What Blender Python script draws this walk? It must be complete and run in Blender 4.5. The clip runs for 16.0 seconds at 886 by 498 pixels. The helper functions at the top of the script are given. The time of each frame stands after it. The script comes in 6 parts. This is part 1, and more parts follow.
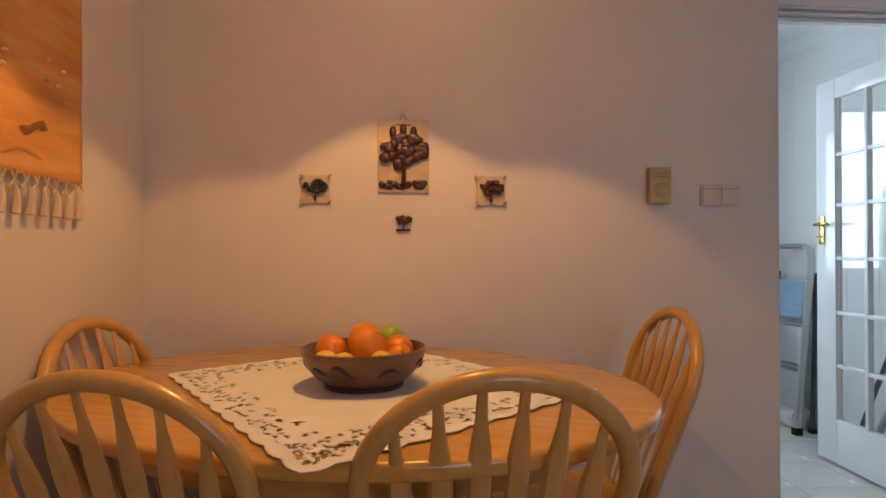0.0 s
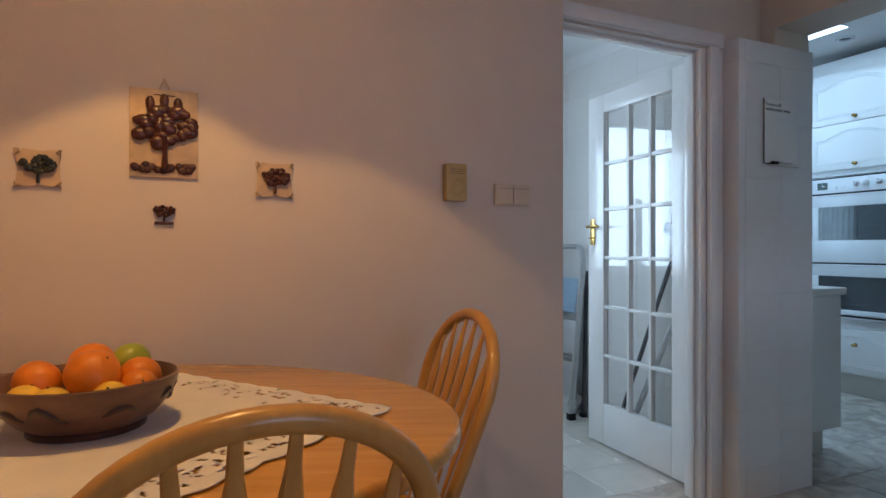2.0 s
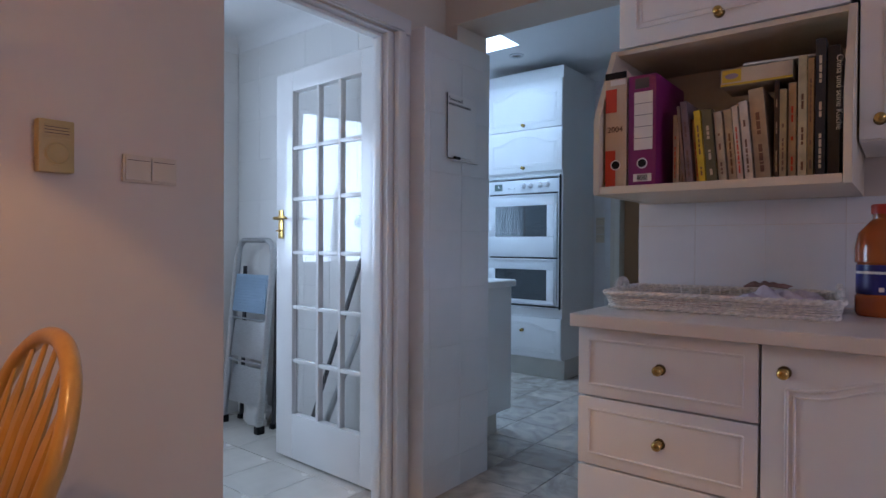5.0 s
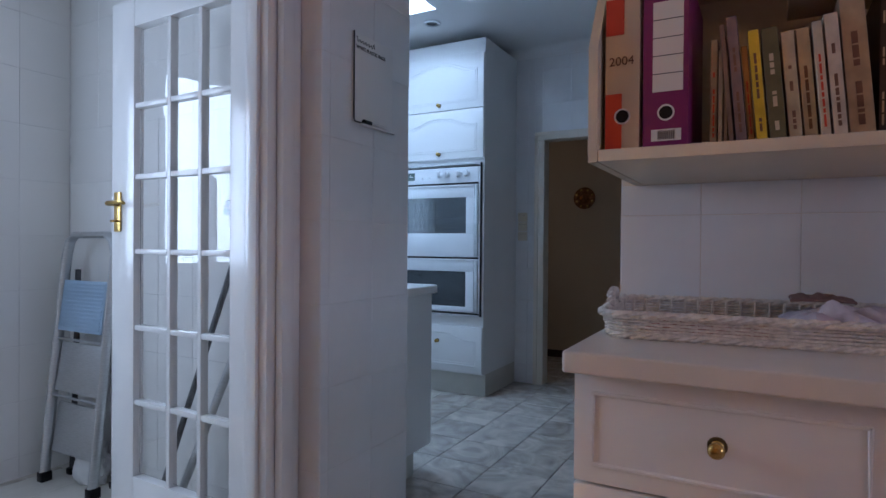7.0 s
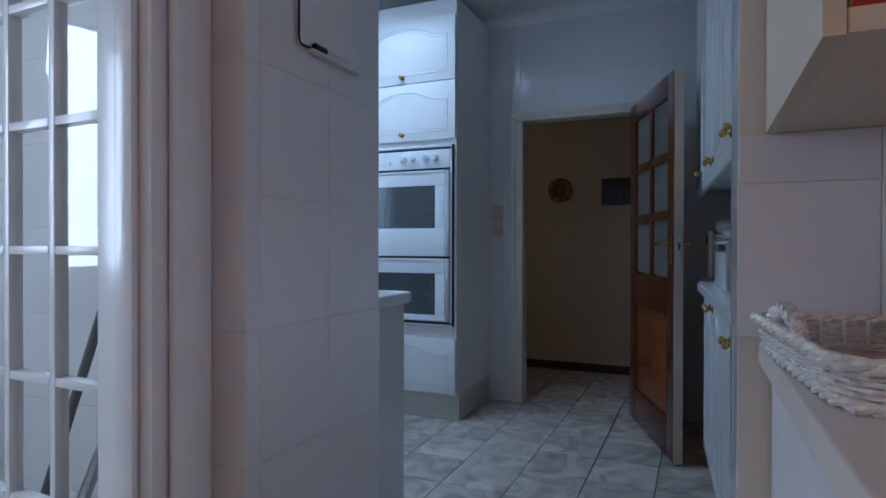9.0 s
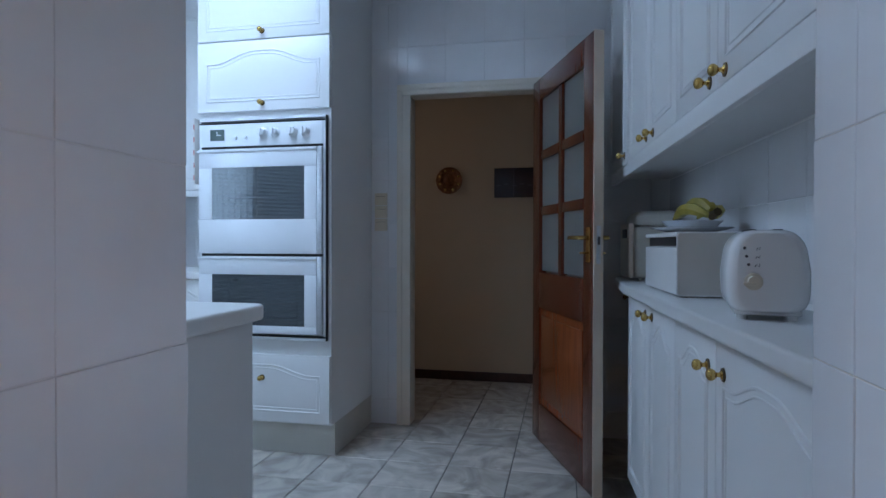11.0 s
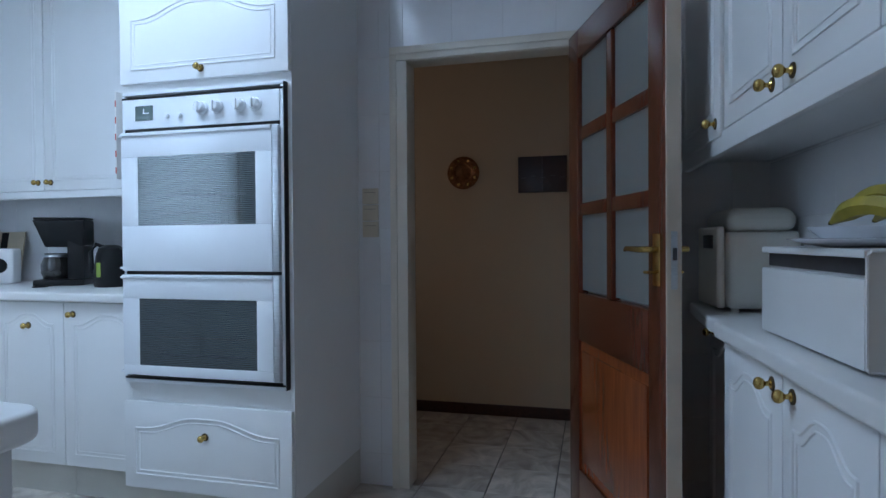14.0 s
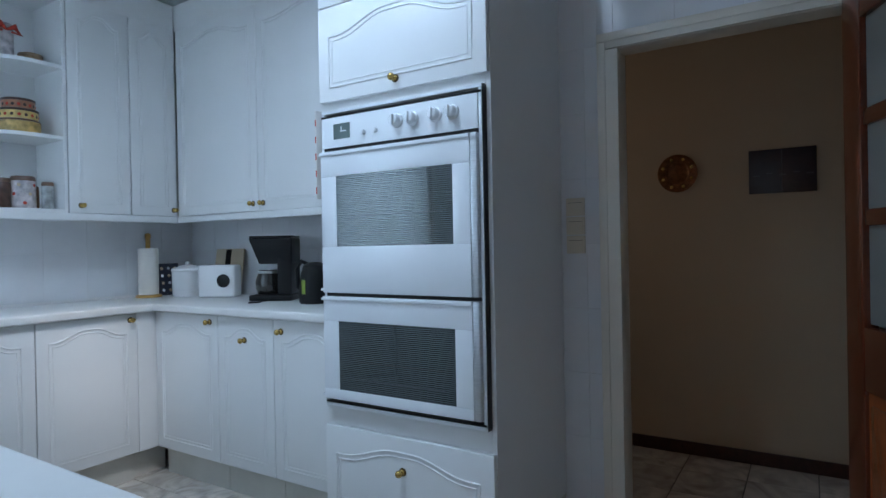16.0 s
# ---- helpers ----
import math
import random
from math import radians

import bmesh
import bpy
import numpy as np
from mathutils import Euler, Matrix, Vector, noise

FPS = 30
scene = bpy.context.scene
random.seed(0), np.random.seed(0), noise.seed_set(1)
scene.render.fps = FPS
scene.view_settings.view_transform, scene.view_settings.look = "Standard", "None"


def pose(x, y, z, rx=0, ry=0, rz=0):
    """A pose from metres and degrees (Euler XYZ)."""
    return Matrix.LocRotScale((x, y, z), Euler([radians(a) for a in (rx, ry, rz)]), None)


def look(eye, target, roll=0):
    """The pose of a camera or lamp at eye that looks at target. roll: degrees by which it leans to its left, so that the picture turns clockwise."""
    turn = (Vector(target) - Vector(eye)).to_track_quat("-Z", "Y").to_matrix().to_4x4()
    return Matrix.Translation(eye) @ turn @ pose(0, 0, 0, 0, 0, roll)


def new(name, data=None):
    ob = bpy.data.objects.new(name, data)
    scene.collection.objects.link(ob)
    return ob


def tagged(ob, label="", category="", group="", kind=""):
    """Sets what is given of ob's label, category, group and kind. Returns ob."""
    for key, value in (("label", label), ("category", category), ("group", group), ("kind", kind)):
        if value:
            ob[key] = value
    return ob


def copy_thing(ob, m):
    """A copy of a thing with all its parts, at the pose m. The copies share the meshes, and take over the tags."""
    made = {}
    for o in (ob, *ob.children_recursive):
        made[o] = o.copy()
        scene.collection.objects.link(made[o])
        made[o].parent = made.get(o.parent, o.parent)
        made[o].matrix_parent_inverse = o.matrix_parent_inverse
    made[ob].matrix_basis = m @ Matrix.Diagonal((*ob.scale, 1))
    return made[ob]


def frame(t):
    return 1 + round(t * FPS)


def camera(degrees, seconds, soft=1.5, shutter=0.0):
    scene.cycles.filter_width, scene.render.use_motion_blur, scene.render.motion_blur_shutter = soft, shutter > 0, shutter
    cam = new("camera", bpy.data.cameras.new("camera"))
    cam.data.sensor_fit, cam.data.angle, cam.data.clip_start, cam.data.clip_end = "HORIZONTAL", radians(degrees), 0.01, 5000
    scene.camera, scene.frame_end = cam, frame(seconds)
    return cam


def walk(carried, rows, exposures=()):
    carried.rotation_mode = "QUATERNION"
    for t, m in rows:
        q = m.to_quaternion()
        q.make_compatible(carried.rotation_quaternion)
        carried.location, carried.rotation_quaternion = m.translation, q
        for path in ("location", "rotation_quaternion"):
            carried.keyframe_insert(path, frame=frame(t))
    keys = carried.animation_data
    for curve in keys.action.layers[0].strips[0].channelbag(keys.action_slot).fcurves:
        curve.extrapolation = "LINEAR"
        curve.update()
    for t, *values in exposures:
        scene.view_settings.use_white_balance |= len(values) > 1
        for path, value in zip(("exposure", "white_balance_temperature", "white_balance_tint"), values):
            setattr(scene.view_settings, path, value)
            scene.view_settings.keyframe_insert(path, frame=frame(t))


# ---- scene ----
cam = camera(74.1, 16.0)

PATH = [
    (0, (0.462, 0.377, 1.135), (0.637, 2.369, 1.137), -0.3),
    (0.5, (0.467, 0.432, 1.135), (0.818, 2.401, 1.14), -0.2),
    (1, (0.489, 0.475, 1.137), (0.983, 2.413, 1.141), -0.1),
    (1.5, (0.518, 0.518, 1.137), (1.161, 2.411, 1.136), 0.0),
    (2, (0.533, 0.557, 1.132), (1.36, 2.378, 1.13), 0.0),
    (2.5, (0.542, 0.576, 1.130), (1.548, 2.304, 1.124), 0.1),
    (3, (0.576, 0.576, 1.131), (1.715, 2.22, 1.122), 0.2),
    (3.5, (0.623, 0.596, 1.127), (1.889, 2.144, 1.114), 0.3),
    (4, (0.684, 0.635, 1.128), (2.069, 2.078, 1.111), 0.3),
    (4.5, (0.764, 0.688, 1.13), (2.258, 2.017, 1.111), 0.2),
    (5, (0.86, 0.744, 1.126), (2.43, 1.983, 1.11), 0.3),
    (5.2, (0.9, 0.774, 1.126), (2.501, 1.971, 1.109), 0.5),
    (7.5, (1.534, 1.289, 1.105), (3.304, 2.22, 1.09), 0.1),
    (8, (1.653, 1.37, 1.092), (3.436, 2.277, 1.078), -0.1),
    (8.5, (1.808, 1.488, 1.1), (3.612, 2.352, 1.084), 0.2),
    (9, (1.936, 1.595, 1.092), (3.767, 2.398, 1.078), 0.1),
    (9.5, (2.068, 1.689, 1.089), (3.938, 2.398, 1.071), 0.1),
    (10, (2.226, 1.756, 1.076), (4.133, 2.36, 1.059), 0.2),
    (12.3, (2.928, 1.852, 1.072), (4.908, 2.133, 1.05), -0.1),
    (12.5, (2.998, 1.846, 1.078), (4.977, 2.133, 1.054), -0.1),
    (13, (3.12, 1.851, 1.086), (5.097, 2.153, 1.061), -0.2),
    (13.5, (3.229, 1.879, 1.098), (5.193, 2.257, 1.073), -0.4),
    (14, (3.33, 1.907, 1.126), (5.267, 2.403, 1.101), -0.4),
    (14.5, (3.422, 1.95, 1.154), (5.324, 2.568, 1.131), -0.6),
    (15, (3.496, 1.997, 1.175), (5.349, 2.748, 1.152), -0.8),
    (15.2, (3.527, 2.022, 1.163), (5.355, 2.834, 1.155), -1.0),
    (15.5, (3.549, 2.055, 1.184), (5.331, 2.962, 1.165), -0.9),
    (16, (3.572, 2.1, 1.187), (5.268, 3.16, 1.179), -1.1),
]
walk(cam, [(t, look(eye, target, roll)) for t, eye, target, roll in PATH],
     [(0.0, 0.12, 6700, 10), (0.6, -0.15, 6500, 10), (2.0, -0.15, 6300, 9), (3.0, -0.15, 6150, 12), (5.0, -0.1, 6080, 18), (7.5, -0.25, 6100, 20), (9.0, -0.35, 6100, 19), (10.2, 0.05, 6200, 19), (12.5, 0.2, 6450, 19), (14.0, 0.2, 6550, 19), (15.0, 0.2, 6650, 18), (16.0, -0.05, 6750, 17)])

# ---- light ----
world = bpy.data.worlds.new("sky")
scene.world = world
world.use_nodes = True
wn = world.node_tree
sky = wn.nodes.new("ShaderNodeTexSky")
sky.sky_type = 'NISHITA'
sky.sun_disc = False
sky.sun_elevation = radians(35)
sky.sun_rotation = radians(200)
wn.links.new(sky.outputs[0], wn.nodes["Background"].inputs[0])
wn.nodes["Background"].inputs[1].default_value = 0.10

sun = new("sun", bpy.data.lights.new("sun", 'SUN'))
sun.data.energy = 1.0
sun.data.angle = radians(12)
sun.data.color = (1.0, 0.95, 0.88)
sun.matrix_world = look((0, 0, 10), (2.0, 4.5, 3.0))


def window_light(name, eye, target, w, h, watts, color):
    ob = new(name, bpy.data.lights.new(name, 'AREA'))
    ob.data.shape = 'RECTANGLE'
    ob.data.size, ob.data.size_y = w, h
    ob.data.energy, ob.data.color = watts, color
    ob.matrix_world = look(eye, target)
    return ob


DAY = (0.48, 0.73, 1.0)
window_light("skylight_glow", (4.40, 3.55, 2.95), (4.40, 3.55, 0), 0.80, 0.85, 35, DAY)
window_light("kitchen_window_glow", (3.20, 4.92, 1.60), (5, 4.9, 1.55), 0.80, 1.1, 25, DAY)
window_light("dining_window_glow", (1.63, -1.56, 1.55), (1.63, 0, 1.45), 1.3, 1.1, 11.5, (0.66, 0.69, 1.0))
window_light("utility_window_glow", (1.70, 4.30, 1.53), (1.9, 3.0, 1.3), 0.66, 1.1, 22.5, (0.60, 0.80, 1.0))
# Fill lamp added to brighten the hall, behind a made-up window out of view.
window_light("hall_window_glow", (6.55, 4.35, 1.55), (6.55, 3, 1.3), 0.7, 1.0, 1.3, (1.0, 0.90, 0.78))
pendant_glow = new("pendant_glow", bpy.data.lights.new("pendant_glow", 'POINT'))
pendant_glow.data.energy, pendant_glow.data.color, pendant_glow.data.shadow_soft_size = 28, (1.0, 0.525, 0.16), 0.006
pendant_glow.location = (0.49, 1.50, 2.15)


# ---- materials ----
def mat(name, color, rough=0.5, metal=0.0, var=0.0, scale=6.0, bump=0.0, bscale=60.0, coat=0.0, stretch=(1, 1, 1), rand=0.0, color2=None, spec=0.5):
    m = bpy.data.materials.new(name)
    m.use_nodes = True
    nt = m.node_tree
    b = nt.nodes["Principled BSDF"]
    b.inputs["Roughness"].default_value, b.inputs["Metallic"].default_value = rough, metal
    b.inputs["Coat Weight"].default_value, b.inputs["Coat Roughness"].default_value = coat, 0.12
    b.inputs["Specular IOR Level"].default_value = spec
    b.inputs["Base Color"].default_value = (*color, 1)
    tc = nt.nodes.new("ShaderNodeTexCoord")
    mp = nt.nodes.new("ShaderNodeMapping")
    mp.inputs["Scale"].default_value = stretch
    nt.links.new(tc.outputs["Object"], mp.inputs[0])
    last = None
    if var or color2:
        n1 = nt.nodes.new("ShaderNodeTexNoise")
        n1.inputs["Scale"].default_value, n1.inputs["Detail"].default_value = scale, 6
        nt.links.new(mp.outputs[0], n1.inputs[0])
        r = nt.nodes.new("ShaderNodeValToRGB")
        lo = color2 or tuple(c * (1 - var) for c in color)
        hi = color if color2 else tuple(min(1, c * (1 + var * 0.5)) for c in color)
        r.color_ramp.elements[0].color, r.color_ramp.elements[1].color = (*lo, 1), (*hi, 1)
        r.color_ramp.elements[0].position, r.color_ramp.elements[1].position = 0.32, 0.68
        nt.links.new(n1.outputs[0], r.inputs[0])
        last = r.outputs[0]
        rr = nt.nodes.new("ShaderNodeMapRange")
        rr.inputs["To Min"].default_value, rr.inputs["To Max"].default_value = max(0, rough - min(0.06, var * 0.6)), min(1, rough + min(0.06, var * 0.6))
        nt.links.new(n1.outputs[0], rr.inputs[0])
        nt.links.new(rr.outputs[0], b.inputs["Roughness"])
    if rand:
        oi = nt.nodes.new("ShaderNodeObjectInfo")
        mr = nt.nodes.new("ShaderNodeMapRange")
        mr.inputs["To Min"].default_value, mr.inputs["To Max"].default_value = 1 - rand, 1 + rand
        nt.links.new(oi.outputs["Random"], mr.inputs[0])
        hs = nt.nodes.new("ShaderNodeHueSaturation")
        hs.inputs["Color"].default_value = (*color, 1)
        if last:
            nt.links.new(last, hs.inputs["Color"])
        nt.links.new(mr.outputs[0], hs.inputs["Value"])
        last = hs.outputs[0]
    if last:
        nt.links.new(last, b.inputs["Base Color"])
    if bump:
        n2 = nt.nodes.new("ShaderNodeTexNoise")
        n2.inputs["Scale"].default_value, n2.inputs["Detail"].default_value = bscale, 4
        nt.links.new(mp.outputs[0], n2.inputs[0])
        bp = nt.nodes.new("ShaderNodeBump")
        bp.inputs["Strength"].default_value, bp.inputs["Distance"].default_value = bump, 0.004
        nt.links.new(n2.outputs[0], bp.inputs["Height"])
        nt.links.new(bp.outputs[0], b.inputs["Normal"])
    return m


def glass_mat(name, tint=(1, 1, 1), rough=0.0):
    m = bpy.data.materials.new(name)
    m.use_nodes = True
    b = m.node_tree.nodes["Principled BSDF"]
    b.inputs["Base Color"].default_value = (*tint, 1)
    b.inputs["Roughness"].default_value, b.inputs["Transmission Weight"].default_value, b.inputs["IOR"].default_value = rough, 1.0, 1.45
    return m


def marble_mat():
    m = mat("marble_floor_tile", (0.66, 0.60, 0.53), 0.22, rand=0.12, color2=(0.36, 0.32, 0.28), scale=4.0, bump=0.04, bscale=30)
    nt = m.node_tree
    noise1 = [n for n in nt.nodes if n.type == 'TEX_NOISE'][0]
    noise1.inputs["Distortion"].default_value = 2.2
    tc = [n for n in nt.nodes if n.type == 'TEX_COORD'][0]
    oi = [n for n in nt.nodes if n.type == 'OBJECT_INFO'][0]
    ad = nt.nodes.new("ShaderNodeVectorMath")
    sc = nt.nodes.new("ShaderNodeVectorMath")
    sc.operation = 'MULTIPLY'
    sc.inputs[1].default_value = (17, 29, 13)
    nt.links.new(oi.outputs["Random"], sc.inputs[0])
    nt.links.new(tc.outputs["Object"], ad.inputs[0])
    nt.links.new(sc.outputs[0], ad.inputs[1])
    nt.links.new(ad.outputs[0], noise1.inputs[0])
    return m


def oven_glass_mat():
    m = bpy.data.materials.new("striped_oven_glass")
    m.use_nodes = True
    nt = m.node_tree
    b = nt.nodes["Principled BSDF"]
    b.inputs["Roughness"].default_value, b.inputs["Specular IOR Level"].default_value, b.inputs["Coat Weight"].default_value = 0.04, 0.6, 0.6
    b.inputs["Coat Roughness"].default_value, b.inputs["Coat IOR"].default_value = 0.02, 1.65
    tc = nt.nodes.new("ShaderNodeTexCoord")
    w = nt.nodes.new("ShaderNodeTexWave")
    w.bands_direction = 'Z'
    w.inputs["Scale"].default_value = 46
    nt.links.new(tc.outputs["Object"], w.inputs[0])
    r = nt.nodes.new("ShaderNodeValToRGB")
    r.color_ramp.elements[0].color, r.color_ramp.elements[1].color = (0.006, 0.009, 0.012, 1), (0.10, 0.125, 0.14, 1)
    r.color_ramp.elements[0].position, r.color_ramp.elements[1].position = 0.25, 0.95
    nt.links.new(w.outputs[1], r.inputs[0])
    nt.links.new(r.outputs[0], b.inputs["Base Color"])
    return m


def emit_mat(name, color, strength):
    m = bpy.data.materials.new(name)
    m.use_nodes = True
    b = m.node_tree.nodes["Principled BSDF"]
    b.inputs["Base Color"].default_value = (*color, 1)
    b.inputs["Emission Color"].default_value, b.inputs["Emission Strength"].default_value = (*color, 1), strength
    return m


M_WALL = mat("cream_wall_paint", (0.70, 0.62, 0.54), 0.62, var=0.05, scale=1.6, bump=0.12, bscale=45)
M_FRAMEC = mat("cream_gloss_paint", (0.72, 0.66, 0.57), 0.3, var=0.05, scale=5, bump=0.06, bscale=20)
M_UTIL = mat("white_wall_paint", (0.78, 0.77, 0.76), 0.6, var=0.04, scale=2, bump=0.06)
M_HALL = mat("beige_hall_paint", (0.56, 0.44, 0.31), 0.65, var=0.06, scale=1.4, bump=0.1, bscale=40)
M_CEIL = mat("white_ceiling_paint", (0.80, 0.80, 0.80), 0.75, var=0.03, scale=2)
M_TILE = mat("white_glazed_tile", (0.77, 0.77, 0.78), 0.13, rand=0.025, bump=0.05, bscale=9, var=0.02, scale=12)
M_UTILE = mat("white_utility_tile", (0.80, 0.79, 0.77), 0.12, rand=0.02, bump=0.04, bscale=9)
M_GROUT = mat("pale_grout", (0.74, 0.73, 0.72), 0.9, var=0.1, scale=30)
M_DGROUT = mat("dark_grout", (0.13, 0.125, 0.12), 0.9, var=0.2, scale=30)
M_FLOOR = marble_mat()
M_UFLOOR = mat("cream_floor_tile", (0.66, 0.63, 0.57), 0.25, var=0.1, scale=5, rand=0.05)
M_WHITE = mat("white_lacquer", (0.80, 0.80, 0.79), 0.32, var=0.025, scale=3, bump=0.03, bscale=25, coat=0.15)
M_GLOSS = mat("white_gloss_paint", (0.82, 0.81, 0.80), 0.22, var=0.03, scale=4, bump=0.10, bscale=18, coat=0.2)
M_TOP = mat("white_worktop_laminate", (0.78, 0.77, 0.75), 0.28, var=0.012, scale=30)
# Worktop laminate again, the dining room's dim warm light put into its beige.
M_TOPW = mat("warm_lit_worktop_laminate", (0.72, 0.65, 0.58), 0.34, var=0.03, scale=14)
M_PLINTH = mat("cream_plinth", (0.62, 0.60, 0.54), 0.5, var=0.06)
M_BRASS = mat("brass", (0.62, 0.42, 0.14), 0.24, 1.0, var=0.25, scale=40)
M_DBRASS = mat("dark_brass", (0.16, 0.12, 0.07), 0.35, 0.9, var=0.3, scale=60)
M_MAHOG = mat("mahogany_varnish", (0.13, 0.030, 0.012), 0.26, coat=0.35, color2=(0.085, 0.019, 0.008), scale=5, stretch=(14, 14, 1.2), bump=0.04)
M_MAHOGL = mat("lighter_mahogany_panel", (0.29, 0.070, 0.019), 0.26, coat=0.35, color2=(0.20, 0.046, 0.013), scale=5, stretch=(14, 14, 1.2), bump=0.04)
M_EDGE = mat("painted_door_edge", (0.62, 0.52, 0.42), 0.5, var=0.1)
M_BEECH = mat("honey_beech_varnish", (0.68, 0.36, 0.070), 0.24, coat=0.3, color2=(0.56, 0.28, 0.045), scale=4, stretch=(1.2, 14, 14), bump=0.03)
M_BEECHV = mat("honey_beech_turned", (0.62, 0.34, 0.085), 0.28, coat=0.3, color2=(0.54, 0.28, 0.065), scale=4, stretch=(12, 12, 1.2), bump=0.03)
M_CLOTH = mat("white_cotton_cloth", (0.80, 0.77, 0.73), 0.9, var=0.04, scale=20, bump=0.25, bscale=260)
M_LEAFG = mat("green_embroidery", (0.22, 0.30, 0.10), 0.9, var=0.2)
M_POT = mat("brown_glazed_stoneware", (0.21, 0.105, 0.065), 0.30, color2=(0.10, 0.048, 0.032), scale=9, stretch=(1, 1, 3), bump=0.1, bscale=30)
M_POTD = mat("dark_brown_glaze", (0.060, 0.030, 0.022), 0.3, var=0.3)
M_ORANGE = mat("orange_peel", (0.80, 0.23, 0.010), 0.42, var=0.15, scale=8, bump=0.3, bscale=160)
M_LEMON = mat("lemon_peel", (0.85, 0.55, 0.05), 0.42, var=0.12, bump=0.25, bscale=150)
M_LIME = mat("green_apple_skin", (0.36, 0.42, 0.04), 0.3, var=0.2)
M_TAP = mat("orange_woven_wool", (0.78, 0.40, 0.13), 0.95, color2=(0.62, 0.24, 0.055), scale=3, stretch=(1, 0.9, 7), bump=0.5, bscale=130)
M_TAPO = mat("yellow_woven_wool", (0.66, 0.34, 0.08), 0.95, var=0.2, bump=0.5, bscale=130)
M_TAPL = mat("cream_woven_wool", (0.72, 0.48, 0.24), 0.95, var=0.2, bump=0.5, bscale=130)
M_TAPD = mat("brown_woven_wool", (0.30, 0.12, 0.04), 0.95, var=0.2, bump=0.5, bscale=130)
M_FRINGE = mat("cream_wool_fringe", (0.62, 0.48, 0.32), 0.95, var=0.15, bump=0.4, bscale=90)
M_CERAM = mat("cream_bisque_ceramic", (0.60, 0.45, 0.29), 0.55, var=0.2, scale=25, bump=0.2)
M_CERAMD = mat("maroon_glaze", (0.075, 0.022, 0.016), 0.3, var=0.5, scale=60, bump=0.3)
M_CERAMT = mat("dark_teal_glaze", (0.025, 0.035, 0.035), 0.3, var=0.4, scale=60)
M_CREAMP = mat("yellowed_plastic", (0.52, 0.40, 0.17), 0.42, var=0.06)
M_SWITCH = mat("ivory_plastic", (0.66, 0.58, 0.46), 0.4, var=0.04)
M_DARK = mat("black_plastic", (0.010, 0.010, 0.011), 0.32, var=0.2, spec=0.25)
M_ALU = mat("brushed_aluminium", (0.62, 0.64, 0.66), 0.34, 1.0, var=0.12, scale=30, stretch=(1, 1, 12))
M_STEPM = mat("ribbed_step_plastic", (0.30, 0.42, 0.55), 0.5, var=0.1)
M_GREYM = mat("dark_grey_metal", (0.10, 0.10, 0.11), 0.4, 0.7, var=0.2)
M_OVEN = mat("white_oven_enamel", (0.80, 0.82, 0.84), 0.16, var=0.02, coat=0.3)
M_OVENG = oven_glass_mat()
M_GLASS = glass_mat("clear_pane")
M_FROST = glass_mat("frosted_pane", (0.38, 0.385, 0.36), 0.40)
M_FROST.node_tree.nodes["Principled BSDF"].inputs["Transmission Weight"].default_value = 0.6
_nt = M_FROST.node_tree
_nz, _bp = _nt.nodes.new("ShaderNodeTexNoise"), _nt.nodes.new("ShaderNodeBump")
_nz.inputs["Scale"].default_value, _nz.inputs["Detail"].default_value = 55, 3
_bp.inputs["Strength"].default_value, _bp.inputs["Distance"].default_value = 0.5, 0.004
_nt.links.new(_nz.outputs[0], _bp.inputs["Height"])
_nt.links.new(_bp.outputs[0], _nt.nodes["Principled BSDF"].inputs["Normal"])
M_WICKER = mat("white_wicker", (0.76, 0.70, 0.63), 0.6, var=0.25, scale=80, bump=0.3, bscale=200)
M_PAPER = mat("paper", (0.74, 0.70, 0.64), 0.85, var=0.06)
M_PRINT = mat("dark_print", (0.03, 0.03, 0.035), 0.7, var=0.1)
M_BAN = mat("banana_skin", (0.46, 0.34, 0.035), 0.5, color2=(0.27, 0.22, 0.03), scale=18, bump=0.05)
M_BAND = mat("brown_stem", (0.09, 0.06, 0.02), 0.7, var=0.2)
M_DISH = mat("white_porcelain", (0.76, 0.78, 0.81), 0.12, var=0.02, coat=0.4)
M_APPL = mat("offwhite_appliance_plastic", (0.64, 0.62, 0.55), 0.36, var=0.04)
M_BINM = mat("white_bread_bin_enamel", (0.74, 0.73, 0.71), 0.3, var=0.03)
M_BINC = mat("cream_bin_plate", (0.60, 0.57, 0.52), 0.36, var=0.03)
M_COPPER = mat("embossed_copper", (0.22, 0.10, 0.05), 0.32, 1.0, var=0.4, scale=40, bump=0.5, bscale=60)
M_NAVY = mat("navy_picture_print", (0.018, 0.018, 0.030), 0.35, color2=(0.035, 0.022, 0.03), scale=9)
M_SKIRT = mat("dark_skirting_varnish", (0.055, 0.02, 0.014), 0.3, var=0.3, stretch=(1, 8, 8))
M_CURT = mat("white_net_curtain", (0.80, 0.82, 0.82), 0.9, var=0.05, bump=0.2, bscale=300)
_nt = M_CURT.node_tree
_tr, _mx = _nt.nodes.new("ShaderNodeBsdfTranslucent"), _nt.nodes.new("ShaderNodeMixShader")
_tr.inputs[0].default_value, _mx.inputs[0].default_value = (0.9, 0.92, 0.92, 1), 0.65
_nt.links.new(_nt.nodes["Principled BSDF"].outputs[0], _mx.inputs[1])
_nt.links.new(_tr.outputs[0], _mx.inputs[2])
_nt.links.new(_mx.outputs[0], _nt.nodes["Material Output"].inputs[0])
M_BULB = emit_mat("lit_bulb", (1.0, 0.62, 0.28), 6)
M_SHADE = mat("cream_fabric_shade", (0.72, 0.60, 0.42), 0.8, var=0.1)
_nt = M_SHADE.node_tree
